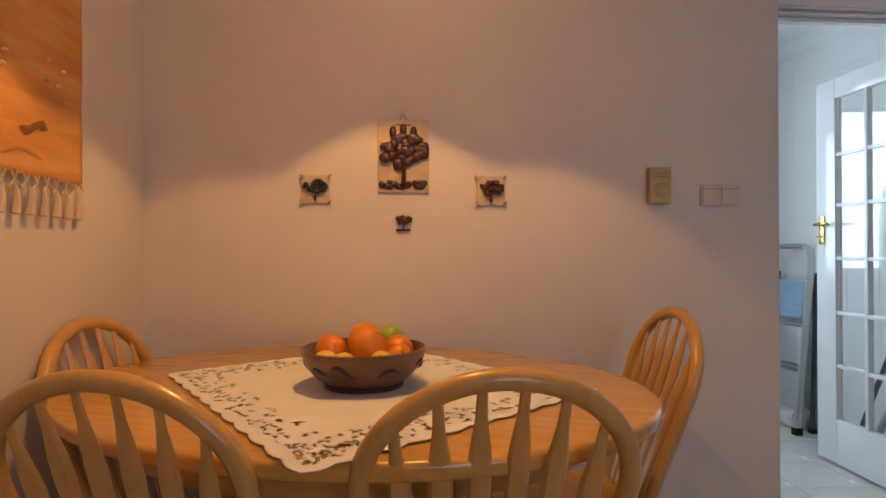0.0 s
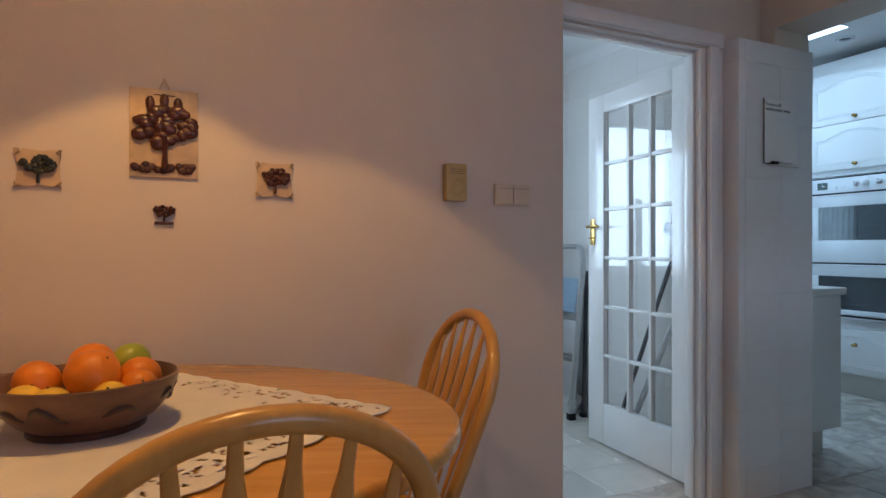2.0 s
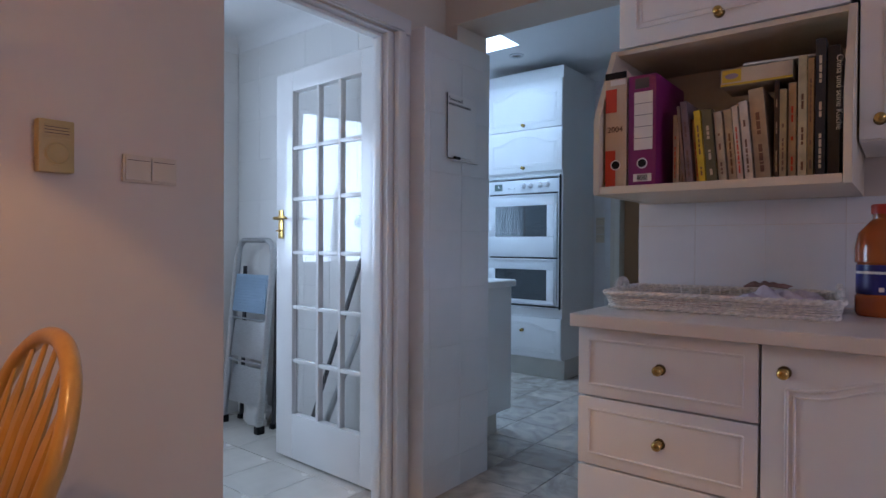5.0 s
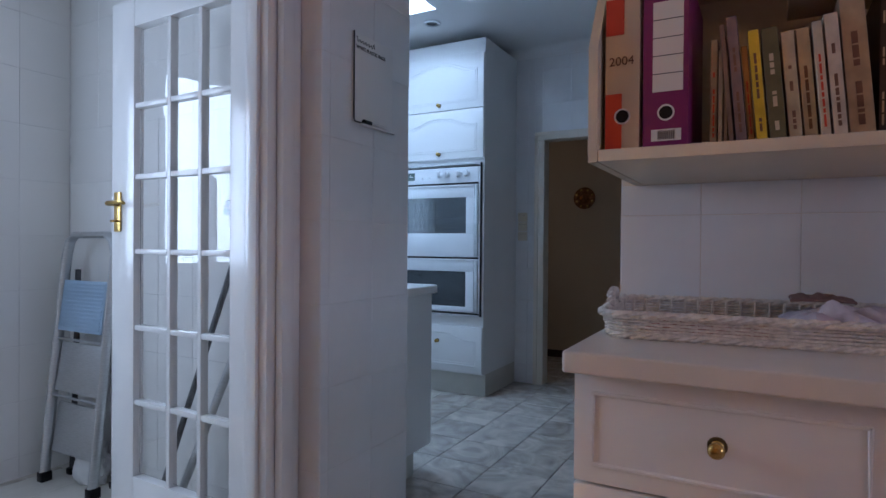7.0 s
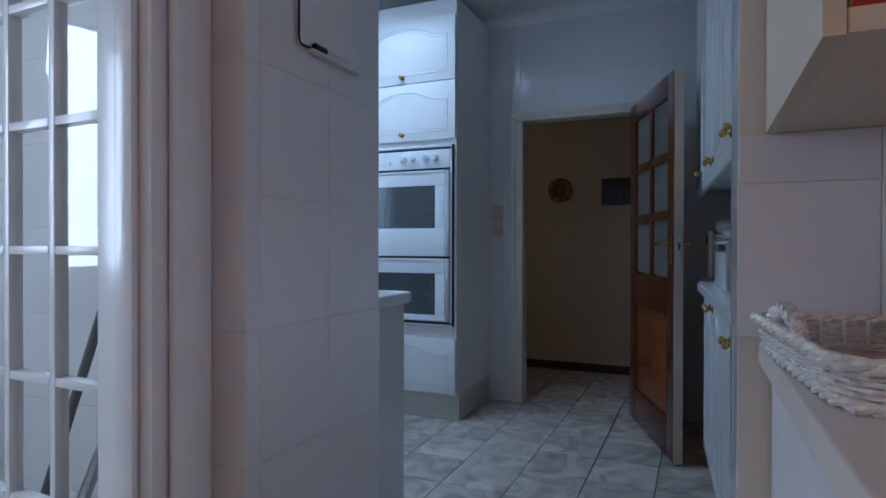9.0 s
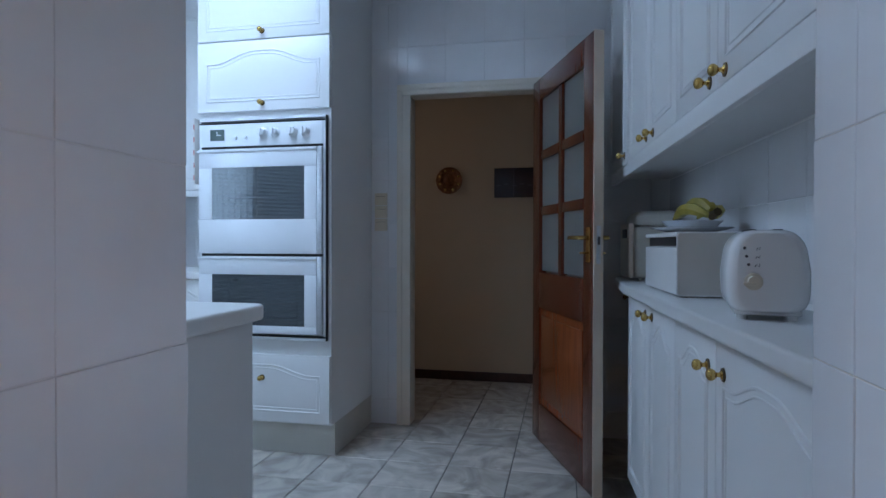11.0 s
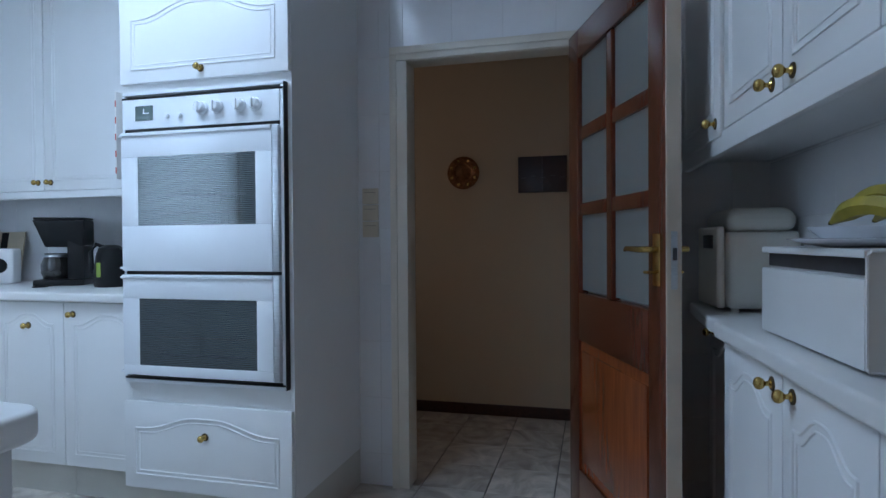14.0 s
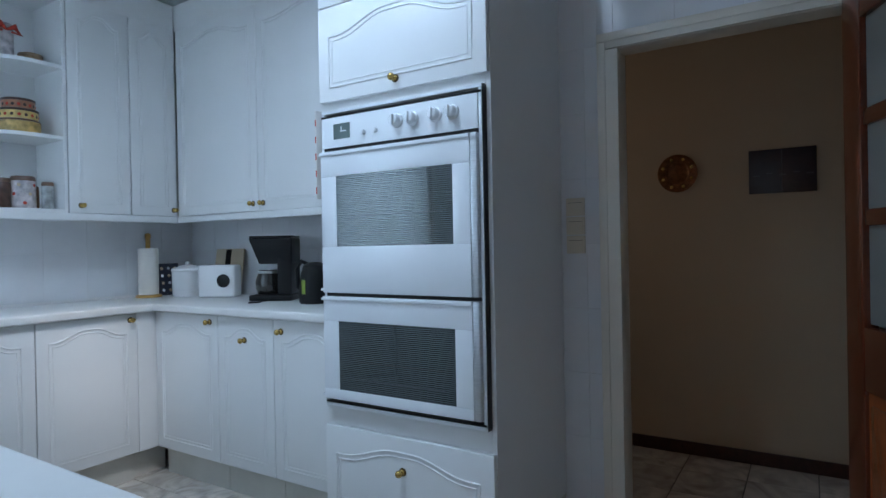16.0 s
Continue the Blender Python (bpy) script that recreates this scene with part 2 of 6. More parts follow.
_tr, _mx = _nt.nodes.new("ShaderNodeBsdfTranslucent"), _nt.nodes.new("ShaderNodeMixShader")
_tr.inputs[0].default_value, _mx.inputs[0].default_value = (1.0, 0.94, 0.80, 1), 0.98
_nt.links.new(_nt.nodes["Principled BSDF"].outputs[0], _mx.inputs[1])
_nt.links.new(_tr.outputs[0], _mx.inputs[2])
_nt.links.new(_mx.outputs[0], _nt.nodes["Material Output"].inputs[0])


# ---- mesh tools ----
def box(bm, x0, y0, z0, x1, y1, z1, bevel=0.0, seg=2):
    r = bmesh.ops.create_cube(bm, size=1, matrix=Matrix.LocRotScale(((x0 + x1) / 2, (y0 + y1) / 2, (z0 + z1) / 2), None, (abs(x1 - x0), abs(y1 - y0), abs(z1 - z0))))
    if bevel:
        es = list({e for v in r["verts"] for e in v.link_edges})
        bmesh.ops.bevel(bm, geom=es, offset=bevel, segments=seg, profile=0.6, affect='EDGES')
    return bm


def fresh():
    return bmesh.new()


def block(x0, y0, z0, x1, y1, z1, bevel=0.0, seg=2):
    return box(fresh(), x0, y0, z0, x1, y1, z1, bevel, seg)


def lathe(profile, n=24, m=None, bm=None):
    """Turns (radius, height) round z."""
    bm = bm or fresh()
    rings = []
    for r, z in profile:
        rings.append([bm.verts.new((r * math.cos(2 * math.pi * i / n), r * math.sin(2 * math.pi * i / n), z)) for i in range(n)] if r > 1e-6 else [bm.verts.new((0, 0, z))])
    for a, b in zip(rings, rings[1:]):
        for i in range(n):
            j = (i + 1) % n
            if len(a) == 1 and len(b) == 1:
                continue
            if len(a) == 1:
                bm.faces.new((a[0], b[j], b[i]))
            elif len(b) == 1:
                bm.faces.new((a[i], a[j], b[0]))
            else:
                bm.faces.new((a[i], a[j], b[j], b[i]))
    bmesh.ops.recalc_face_normals(bm, faces=bm.faces)
    if m is not None:
        bmesh.ops.transform(bm, matrix=m, verts=[v for ring in rings for v in ring])
    return bm


def tube(points, radius, n=8, bm=None, closed=False, flat=1.0, up=(0, 0, 1)):
    """Sweeps a round or flattened section along points; radius may be a list."""
    bm = bm or fresh()
    pts = [Vector(p) for p in points]
    rad = radius if isinstance(radius, (list, tuple)) else [radius] * len(pts)
    rings = []
    for i, p in enumerate(pts):
        a = pts[i - 1] if i else (pts[-1] if closed else p)
        b = pts[(i + 1) % len(pts)] if (i < len(pts) - 1 or closed) else p
        d = (b - a).normalized()
        u = Vector(up)
        if abs(d.dot(u)) > 0.95:
            u = Vector((1, 0, 0)) if abs(d.x) < 0.9 else Vector((0, 1, 0))
        s = d.cross(u).normalized()
        u = s.cross(d).normalized()
        rings.append([bm.verts.new(p + s * (rad[i] * math.cos(2 * math.pi * k / n)) + u * (flat * rad[i] * math.sin(2 * math.pi * k / n))) for k in range(n)])
    pairs = list(zip(rings, rings[1:])) + ([(rings[-1], rings[0])] if closed else [])
    for a, b in pairs:
        for k in range(n):
            bm.faces.new((a[k], a[(k + 1) % n], b[(k + 1) % n], b[k]))
    if not closed:
        bm.faces.new(rings[0][::-1])
        bm.faces.new(rings[-1])
    bmesh.ops.recalc_face_normals(bm, faces=bm.faces)
    return bm


def extrude_outline(pts, depth, axis='z', base=0.0, bevel=0.0):
    """A slab with the given flat outline."""
    bm = fresh()
    put = {'z': lambda a, b, c: (a, b, c), 'y': lambda a, b, c: (a, c, b), 'x': lambda a, b, c: (c, a, b)}[axis]
    f = bm.faces.new([bm.verts.new(put(a, b, base)) for a, b in pts])
    r = bmesh.ops.extrude_face_region(bm, geom=[f])
    d = Vector(put(0, 0, depth))
    vs = [v for v in r["geom"] if isinstance(v, bmesh.types.BMVert)]
    bmesh.ops.translate(bm, vec=d, verts=vs)
    bmesh.ops.recalc_face_normals(bm, faces=bm.faces)
    if bevel:
        es = [e for e in bm.edges if len(e.link_faces) == 2 and any(len(fc.verts) > 4 for fc in e.link_faces)] or list(bm.edges)
        bmesh.ops.bevel(bm, geom=es, offset=bevel, segments=2, affect='EDGES')
    return bm


def mesh_of(name, bm, material, smooth=None):
    me = bpy.data.meshes.new(name)
    bm.normal_update()
    bm.to_mesh(me)
    bm.free()
    me.materials.append(material)
    if smooth is None:
        smooth = True
    if smooth:
        me.polygons.foreach_set("use_smooth", [True] * len(me.polygons))
        me.set_sharp_from_angle(angle=radians(38))
    return me


def part(name, bm, material, parent=None, label="", m=None):
    ob = new(name, mesh_of(name, bm, material))
    if parent is not None:
        ob.parent = parent
    if m is not None:
        ob.matrix_basis = m
    if label:
        ob["label"] = label
    return ob


def thing(name, label, category, m=None, group="", kind=""):
    ob = new(name)
    ob.empty_display_size = 0.05
    if m is not None:
        ob.matrix_basis = m
    return tagged(ob, label, category, group, kind)


def structure(name, bm, material, label="", category=""):
    return tagged(part(name, bm, material), label, category, kind="structure")


def single(name, bm, material, label, category, m=None, group=""):
    return tagged(part(name, bm, material, None, "", m), label, category, group)


# ---- structure: dining room, kitchen, hall, utility room ----
XW, YN, YR = -0.33, 2.34, 2.47          # dining west wall, north wall, recessed door wall
structure("wall_west", block(XW - 0.12, -1.72, 0, XW, 2.34, 2.5), M_WALL)
structure("wall_north", block(XW - 0.12, YN, 0, 1.83, 2.60, 2.5, 0.006), M_WALL)
wb = fresh()
box(wb, 1.83, YR, 2.035, 3.10, 2.57, 2.5)
box(wb, 1.83, YR + 0.003, 0, 1.90, 2.57, 2.035)
box(wb, 2.71, YR + 0.003, 0, 3.10, 2.57, 2.035)
structure("wall_north_recess", wb, M_WALL)
structure("wall_beam", block(3.058, 1.50, 2.155, 3.30, 2.57, 2.72), M_WALL)
structure("wall_stub_south", block(3.0578, -1.72, 0, 3.306, 1.5346, 2.72), M_WALL)
wb = fresh()
box(wb, XW, -1.72, 0, 3.062, -1.60, 1.0)
box(wb, XW, -1.72, 2.12, 3.062, -1.60, 2.5)
box(wb, XW, -1.72, 1.0, 0.95, -1.60, 2.12)
box(wb, 2.31, -1.72, 1.0, 3.062, -1.60, 2.12)
structure("wall_south", wb, M_WALL)
structure("ceiling_dining", block(XW - 0.12, -1.72, 2.5, 3.058, 2.60, 2.56), M_CEIL)
# pier between dining room and kitchen, grout core
structure("pier", block(2.7985, 2.3785, 0, 3.294, YR + 0.002, 2.064), M_GROUT)
structure("wall_pier_head", block(3.058, 2.40, 2.066, 3.30, YR + 0.002, 2.154), M_WALL)
# kitchen
wb = fresh()
box(wb, 3.10, 2.57, 0, 3.30, 4.42, 2.72)
box(wb, 3.10, 4.42, 0, 3.30, 5.62, 1.02)
box(wb, 3.10, 4.42, 2.20, 3.30, 5.62, 2.72)
box(wb, 3.10, 5.38, 1.02, 3.30, 5.62, 2.20)
structure("wall_kitchen_west", wb, M_UTIL)
structure("wall_kitchen_south", block(3.307, 1.18, 0, 5.90, 1.3108, 2.72), M_UTIL)
structure("wall_kitchen_north", block(3.10, 5.6055, 0, 6.07, 5.73, 2.72), M_UTIL)
wb = fresh()
box(wb, 5.8786, 1.18, 0, 5.985, 1.97, 2.72)
box(wb, 5.8786, 2.732, 0, 5.985, 3.70, 2.72)
box(wb, 6.0116, 3.70, 0, 6.06, 5.612, 2.72)
box(wb, 5.986, 3.694, 0, 6.06, 3.70, 2.72)
box(wb, 5.8786, 1.97, 1.955, 5.985, 2.732, 2.72)
structure("wall_kitchen_east", wb, M_GROUT)
SX0, SX1, SY0, SY1 = 4.00, 4.82, 3.12, 3.98
wb = fresh()
box(wb, 3.10, 1.18, 2.68, SX0, 5.73, 2.74)
box(wb, SX1, 1.18, 2.68, 6.07, 5.73, 2.74)
box(wb, SX0, 1.18, 2.68, SX1, SY0, 2.74)
box(wb, SX0, SY1, 2.68, SX1, 5.73, 2.74)
structure("ceiling_kitchen", wb, M_CEIL)
wb = fresh()
for a in ((SX0 - 0.05, SY0 - 0.05, SX0 - 0.004, SY1 + 0.05), (SX1 + 0.004, SY0 - 0.05, SX1 + 0.05, SY1 + 0.05), (SX0, SY0 - 0.05, SX1, SY0 - 0.004), (SX0, SY1 + 0.004, SX1, SY1 + 0.05)):
    box(wb, a[0], a[1], 2.74, a[2], a[3], 3.02)
structure("trim_skylight_shaft", wb, M_CEIL)


def coving(name, p, q, inward, z, size=0.075):
    """A quarter-round cornice from p to q."""
    bm = fresh()
    n = 7
    a, b, w = Vector((*p, 0)), Vector((*q, 0)), Vector((*inward, 0))
    ends = []
    for e in (a, b):
        ring = [bm.verts.new(e + Vector((0, 0, z)))]
        for i in range(n):
            t = math.pi / 2 * i / (n - 1)
            ring.append(bm.verts.new(e + w * (size * (1 - math.sin(t))) + Vector((0, 0, z - size * (1 - math.cos(t))))))
        ends.append(ring)
    k = len(ends[0])
    for i in range(k):
        bm.faces.new((ends[0][i], ends[0][(i + 1) % k], ends[1][(i + 1) % k], ends[1][i]))
    bm.faces.new(ends[0])
    bm.faces.new(ends[1][::-1])
    bmesh.ops.recalc_face_normals(bm, faces=bm.faces)
    return structure(name, bm, M_CEIL)


coving("trim_coving_kitchen_east", (5.877, 1.31), (5.877, 3.69), (-1, 0), 2.679)
coving("trim_coving_kitchen_south", (3.31, 1.306), (5.87, 1.306), (0, 1), 2.679)
coving("trim_coving_utility_east", (3.094, 2.61), (3.094, 4.24), (-1, 0), 2.469, 0.09)
coving("trim_coving_utility_north", (0.66, 4.244), (3.09, 4.244), (0, -1), 2.469, 0.09)
# hall
XH = 7.08
structure("wall_hall_east", block(XH, 0.80, 0, XH + 0.1, 4.3, 2.5), M_HALL)
structure("wall_hall_south", block(5.985, 0.70, 0, XH, 0.80, 2.5), M_HALL)
# North end of the hall is unseen; its opening is cut for the added window.
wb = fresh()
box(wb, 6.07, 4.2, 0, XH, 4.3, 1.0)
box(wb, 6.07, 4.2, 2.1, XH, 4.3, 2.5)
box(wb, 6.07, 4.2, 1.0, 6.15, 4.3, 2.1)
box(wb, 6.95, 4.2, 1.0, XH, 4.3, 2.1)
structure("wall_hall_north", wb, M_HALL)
structure("ceiling_hall", block(5.985, 0.7, 2.5, XH, 4.3, 2.56), M_CEIL)
wb = fresh()
box(wb, 5.986, 0.80, 0, 5.99, 1.97, 2.5)
box(wb, 5.986, 2.722, 0, 5.99, 3.69, 2.5)
box(wb, 6.061, 3.69, 0, 6.065, 4.2, 2.5)
box(wb, 5.986, 1.97, 1.95, 5.99, 2.722, 2.5)
structure("wall_hall_west", wb, M_HALL)
sk = block(XH - 0.018, 0.80, 0, XH - 0.001, 4.2, 0.072, 0.005)
structure("baseboard_hall", sk, M_SKIRT)
# utility room
wb = fresh()
wn_ = fresh()
box(wn_, 0.50, 4.2512, 0, 3.10, 4.36, 0.93)
box(wn_, 0.50, 4.2512, 2.11, 3.10, 4.36, 2.47)
box(wn_, 0.50, 4.2512, 0.93, 1.32, 4.36, 2.11)
box(wn_, 2.08, 4.2512, 0.93, 3.10, 4.36, 2.11)
structure("wall_utility_north", wn_, M_GROUT)
box(wb, 0.50, 2.60, 0, 0.62, 4.256, 2.47)
structure("wall_utility_west", wb, M_UTIL)
structure("ceiling_utility", block(0.50, 2.57, 2.47, 3.10, 4.36, 2.53), M_CEIL)
# floors
structure("floor", block(-0.45, -1.72, -0.05, 7.2, 5.75, -0.007), M_DGROUT)


def window(name, label, m, w, h, bars=1):
    """A white casement with a real pane, in x along, z up, centred in its opening."""
    t = thing(name, label, "window", m, kind="structure")
    f = fresh()
    for a in ((0, 0, w, 0.06), (0, h - 0.06, w, h), (0, 0.06, 0.06, h - 0.06), (w - 0.06, 0.06, w, h - 0.06)):
        box(f, a[0], -0.03, a[1], a[2], 0.03, a[3], 0.004)
    for i in range(bars):
        x = w * (i + 1) / (bars + 1)
        box(f, x - 0.03, -0.025, 0.06, x + 0.03, 0.025, h - 0.06, 0.004)
    part("window_frame", f, M_GLOSS, t)
    p = part("pane", block(0.05, -0.004, 0.05, w - 0.05, 0.004, h - 0.05), M_GLASS, t)
    p.visible_shadow = False
    return t


window("window_1", "white casement window with clear panes", pose(3.17, 4.42, 1.02, 0, 0, 90), 0.96, 1.18)
window("window_2", "white casement window with clear panes", pose(0.95, -1.67, 1.0), 1.36, 1.12, 1)
window("window_3", "white utility window with clear panes", pose(1.32, 4.325, 0.93), 0.76, 1.18)
# Unseen window, added only to give the hall's fill lamp an opening.
window("window_5", "added white hall window with clear pane, out of view", pose(6.15, 4.25, 1.0), 0.80, 1.10, 0)
window("window_4", "skylight with one clear pane", pose(SX0, SY0, 3.00, -90, 0, 0) @ pose(0, 0, -0.0), SX1 - SX0, SY1 - SY0, 0)


# ---- doors and door frames ----
def trim(name, boxes, material=M_GLOSS, bevel=0.006, label=""):
    bm = fresh()
    for b in boxes:
        box(bm, *b, bevel)
    return structure(name, bm, material, label)


trim("trim_utility_door_frame", [(2.751, 2.458, 0, 2.795, 2.469, 2.035), (1.83, 2.452, 2.036, 2.795, 2.469, 2.105),
                                 (2.668, 2.471, 0, 2.709, 2.565, 2.03), (1.895, 2.475, 2.022, 2.709, 2.565, 2.034)])
trim("trim_utility_door_frame_bead", [(2.700, 2.440, 0, 2.750, 2.4685, 2.034), (1.83, 2.440, 2.040, 2.750, 2.4515, 2.090)])
trim("trim_utility_jamb_stop", [(2.652, 2.50, 0, 2.667, 2.545, 2.02), (1.9, 2.50, 2.006, 2.667, 2.545, 2.021)])
trim("trim_hall_door_frame", [(5.862, 2.720, 0, 5.876, 2.803, 1.945), (5.862, 1.905, 1.946, 5.876, 2.803, 2.010), (5.862, 1.905, 0, 5.876, 1.968, 1.951),
                              (5.8765, 2.722, 0, 5.988, 2.7315, 1.944), (5.8765, 1.971, 1.9445, 5.988, 2.7315, 1.954), (5.876, 1.971, 0, 5.988, 1.984, 1.935)], M_FRAMEC)


trim("trim_hall_door_frame_bead", [(5.856, 2.768, 0, 5.8615, 2.800, 1.97), (5.856, 1.91, 1.974, 5.8615, 2.800, 2.006)], M_FRAMEC, bevel=0.002)


def lever(parent, m, material=M_BRASS, mirror=1):
    """A lever handle on a long plate, plate in x-z, facing -y."""
    h = part("door_handle", block(-0.02, -0.008, -0.075, 0.02, 0.0, 0.075, 0.004), material, parent, "polished brass lever handle on a plate", m)
    part("lever", tube([(0, -0.006, 0.03), (0, -0.045, 0.03), (-0.02 * mirror, -0.052, 0.03), (-0.10 * mirror, -0.05, 0.032), (-0.115 * mirror, -0.048, 0.027)], [0.009, 0.009, 0.009, 0.008, 0.006], 8), material, h)
    part("key", tube([(0, -0.006, -0.035), (0, -0.03, -0.035), (-0.018 * mirror, -0.032, -0.035)], 0.005, 6), material, h)
    return h


# glazed utility door, 3 x 6 panes, standing open against the utility wall
leaf = thing("door_1", "white painted glazed door standing open, brass handle", "door", pose(2.775, 2.567, 0.012, 0, 0, 87.8), kind="structure")
LW, LH, LT = 0.808, 2.0, 0.042
cols = [0.147, 0.297, 0.466, 0.660]
rowz = [0.240, 0.508, 0.785, 1.067, 1.343, 1.606, 1.890]
g = fresh()
box(g, 0, 0, 0, cols[0] - 0.008, LT, LH, 0.003)
box(g, cols[-1] + 0.008, 0, 0, LW, LT, LH, 0.003)
box(g, cols[0] - 0.007, 0, 0, cols[-1] + 0.007, LT, rowz[0] - 0.008, 0.003)
box(g, cols[0] - 0.007, 0, rowz[-1] + 0.008, cols[-1] + 0.007, LT, LH, 0.003)
part("leaf_frame", g, M_GLOSS, leaf)
for x in cols[1:-1]:
    part("glazing_bar", block(x - 0.010, 0.004, rowz[0] - 0.008, x + 0.010, LT - 0.004, rowz[-1] + 0.008, 0.004), M_GLOSS, leaf)
for z in rowz[1:-1]:
    for a, b in zip(cols, cols[1:]):
        part("glazing_bar", block(a + (0.011 if a > 0.2 else -0.007), 0.004, z - 0.010, b - (0.011 if b < 0.6 else -0.007), LT - 0.004, z + 0.010, 0.004), M_GLOSS, leaf)
for z0, z1 in zip(rowz, rowz[1:]):
    for a, b in zip(cols, cols[1:]):
        pn = part("pane", block(a + 0.004, LT / 2 - 0.002, z0 + 0.004, b - 0.004, LT / 2 + 0.002, z1 - 0.004), M_GLASS, leaf)
        pn.visible_shadow = False
lever(leaf, pose(LW - 0.045, LT, 1.215, 0, 0, 180), M_BRASS, -1)
for z in (0.22, 1.72):
    part("hinge", lathe([(0, 0), (0.006, 0), (0.006, 0.09), (0, 0.09)], 10), M_GLOSS, leaf, "", pose(-0.008, LT + 0.004, z))

# mahogany hall door, 2 x 3 frosted panes over a solid panel, open into the kitchen
hx, hy, fx, fy = 5.842, 2.004, 5.045, 1.712
ang = math.degrees(math.atan2(fy - hy, fx - hx))
bl = thing("door_2", "dark mahogany door ajar with frosted panes and brass handle", "door", pose(hx, hy, 0.01, 0, 0, ang), kind="structure")
BW, BH, BT = math.hypot(fx - hx, fy - hy), 1.955, 0.042
cx = [0.13, BW / 2, BW - 0.13]
cz = [0.92, 1.24, 1.54, 1.84]
g = fresh()
box(g, 0, 0, 0, 0.112, BT, BH, 0.003)
box(g, BW - 0.112, 0, 0, BW - 0.0035, BT, BH, 0.003)
box(g, 0.113, 0, 0, BW - 0.113, BT, 0.20, 0.003)
box(g, 0.113, 0, 0.72, BW - 0.113, BT, 0.91, 0.003)
box(g, 0.113, 0, 1.84, BW - 0.113, BT, BH, 0.003)
part("leaf_frame", g, M_MAHOG, bl)
part("painted_edge", block(BW - 0.003, -0.0005, 0, BW + 0.002, BT + 0.0005, BH), M_EDGE, bl, "cream painted closing edge")
part("glazing_bar", block(cx[1] - 0.026, 0.004, 0.911, cx[1] + 0.026, BT - 0.004, 1.839, 0.006), M_MAHOG, bl)
for z in cz[1:-1]:
    for a, b in ((0.1135, cx[1] - 0.027), (cx[1] + 0.027, BW - 0.1135)):
        part("glazing_bar", block(a, 0.004, z - 0.025, b, BT - 0.004, z + 0.025, 0.006), M_MAHOG, bl)
for z0, z1 in zip(cz, cz[1:]):
    for a, b in ((0.1135, cx[1] - 0.020), (cx[1] + 0.020, BW - 0.1135)):
        part("pane", block(a, BT / 2 - 0.003, z0 + 0.0, b, BT / 2 + 0.003, z1 - 0.0), M_FROST, bl, "frosted glass pane")
pb = block(0.1135, 0.010, 0.201, BW - 0.1135, BT - 0.010, 0.719)
box(pb, 0.135, 0.004, 0.24, BW - 0.135, BT - 0.004, 0.68, 0.006)
part("panel", pb, M_MAHOGL, bl, "lighter red-brown raised panel")
lever(bl, pose(BW - 0.05, 0, 1.06), M_BRASS, 1)
lever(bl, pose(BW - 0.05, BT, 1.06, 0, 0, 180), M_BRASS, -1)
part("latch_plate", block(BW + 0.0021, BT / 2 - 0.009, 0.98, BW + 0.004, BT / 2 + 0.009, 1.14), M_ALU, bl, "steel latch plate")
part("latch_bolt", block(BW + 0.0041, BT / 2 - 0.006, 1.06, BW + 0.009, BT / 2 + 0.006, 1.095, 0.002), M_GREYM, bl)


# ---- fitted units ----
def wave_outline(w, h, inset, arch):
    """The routed line of a cathedral-topped door."""
    a, b = inset, w - inset
    top = h - inset
    pts = [(a, inset), (b, inset), (b, top - arch)]
    span = b - a
    n = 18
    for i in range(n + 1):
        u = i / n
        s = 0.5 - 0.5 * math.cos(math.pi * min(1, max(0, (0.5 - abs(u - 0.5)) * 2.0 - 0.12) / 0.75))
        s = min(1, s)
        pts.append((b - span * u, top - arch + arch * s))
    pts.append((a, top - arch))
    return pts


def rail(bm, pts, r, y):
    tube([(x, y, z) for x, z in pts], r, 6, bm, closed=True, up=(0, 1, 0), flat=1.0)


def knob_mesh(m):
    return lathe([(0, 0), (0.010, 0), (0.010, 0.003), (0.005, 0.007), (0.005, 0.013), (0.0095, 0.0165), (0.0128, 0.022), (0.0132, 0.026), (0.011, 0.031), (0.006, 0.034), (0, 0.0345)], 16, m)


def front(parent, x, z, w, h, knob, arch=0.045, name="door", y=0.0, label="", inset=None):
    """A door or drawer front: x to the viewer's right, z up, its face at y, facing -y."""
    bm = block(0.0015, 0, 0.0015, w - 0.0015, 0.02, h - 0.0015, 0.004)
    i = inset if inset is not None else (0.055 if h > 0.22 else 0.035)
    rail(bm, wave_outline(w, h, i, arch if h > 0.2 else 0.0), 0.0042, 0.0)
    if h > 0.2:
        rail(bm, wave_outline(w, h, i + 0.016, arch), 0.0030, 0.0)
    d = part(name, bm, M_WHITE, parent, label, pose(x, y, z))
    if knob:
        kx, kz = knob
        k = part("knob", knob_mesh(pose(0, 0, 0, 90)), M_BRASS, d, "round brass knob", pose(kx, -0.001, kz))
        part("backplate", lathe([(0, 0), (0.0155, 0), (0.0145, 0.003), (0, 0.0035)], 16, pose(0, 0, 0, 90)), M_DBRASS, k, "", pose(0, 0.0012, 0))
    return d


def unit(name, label, m, w, d, z0, z1, fronts, plinth=0.0, group=""):
    t = thing(name, label, "cabinet", m, group)
    part("body", block(0.001, 0.0215, z0, w - 0.001, d, z1), M_WHITE, t)
    if plinth:
        part("plinth", block(0.001, 0.055, 0, w - 0.001, 0.07, z0 - 0.001), M_PLINTH, t, "cream recessed plinth")
    for f in fronts:
        front(t, *f[:5], **(f[5] if len(f) > 5 else {}))
    return t


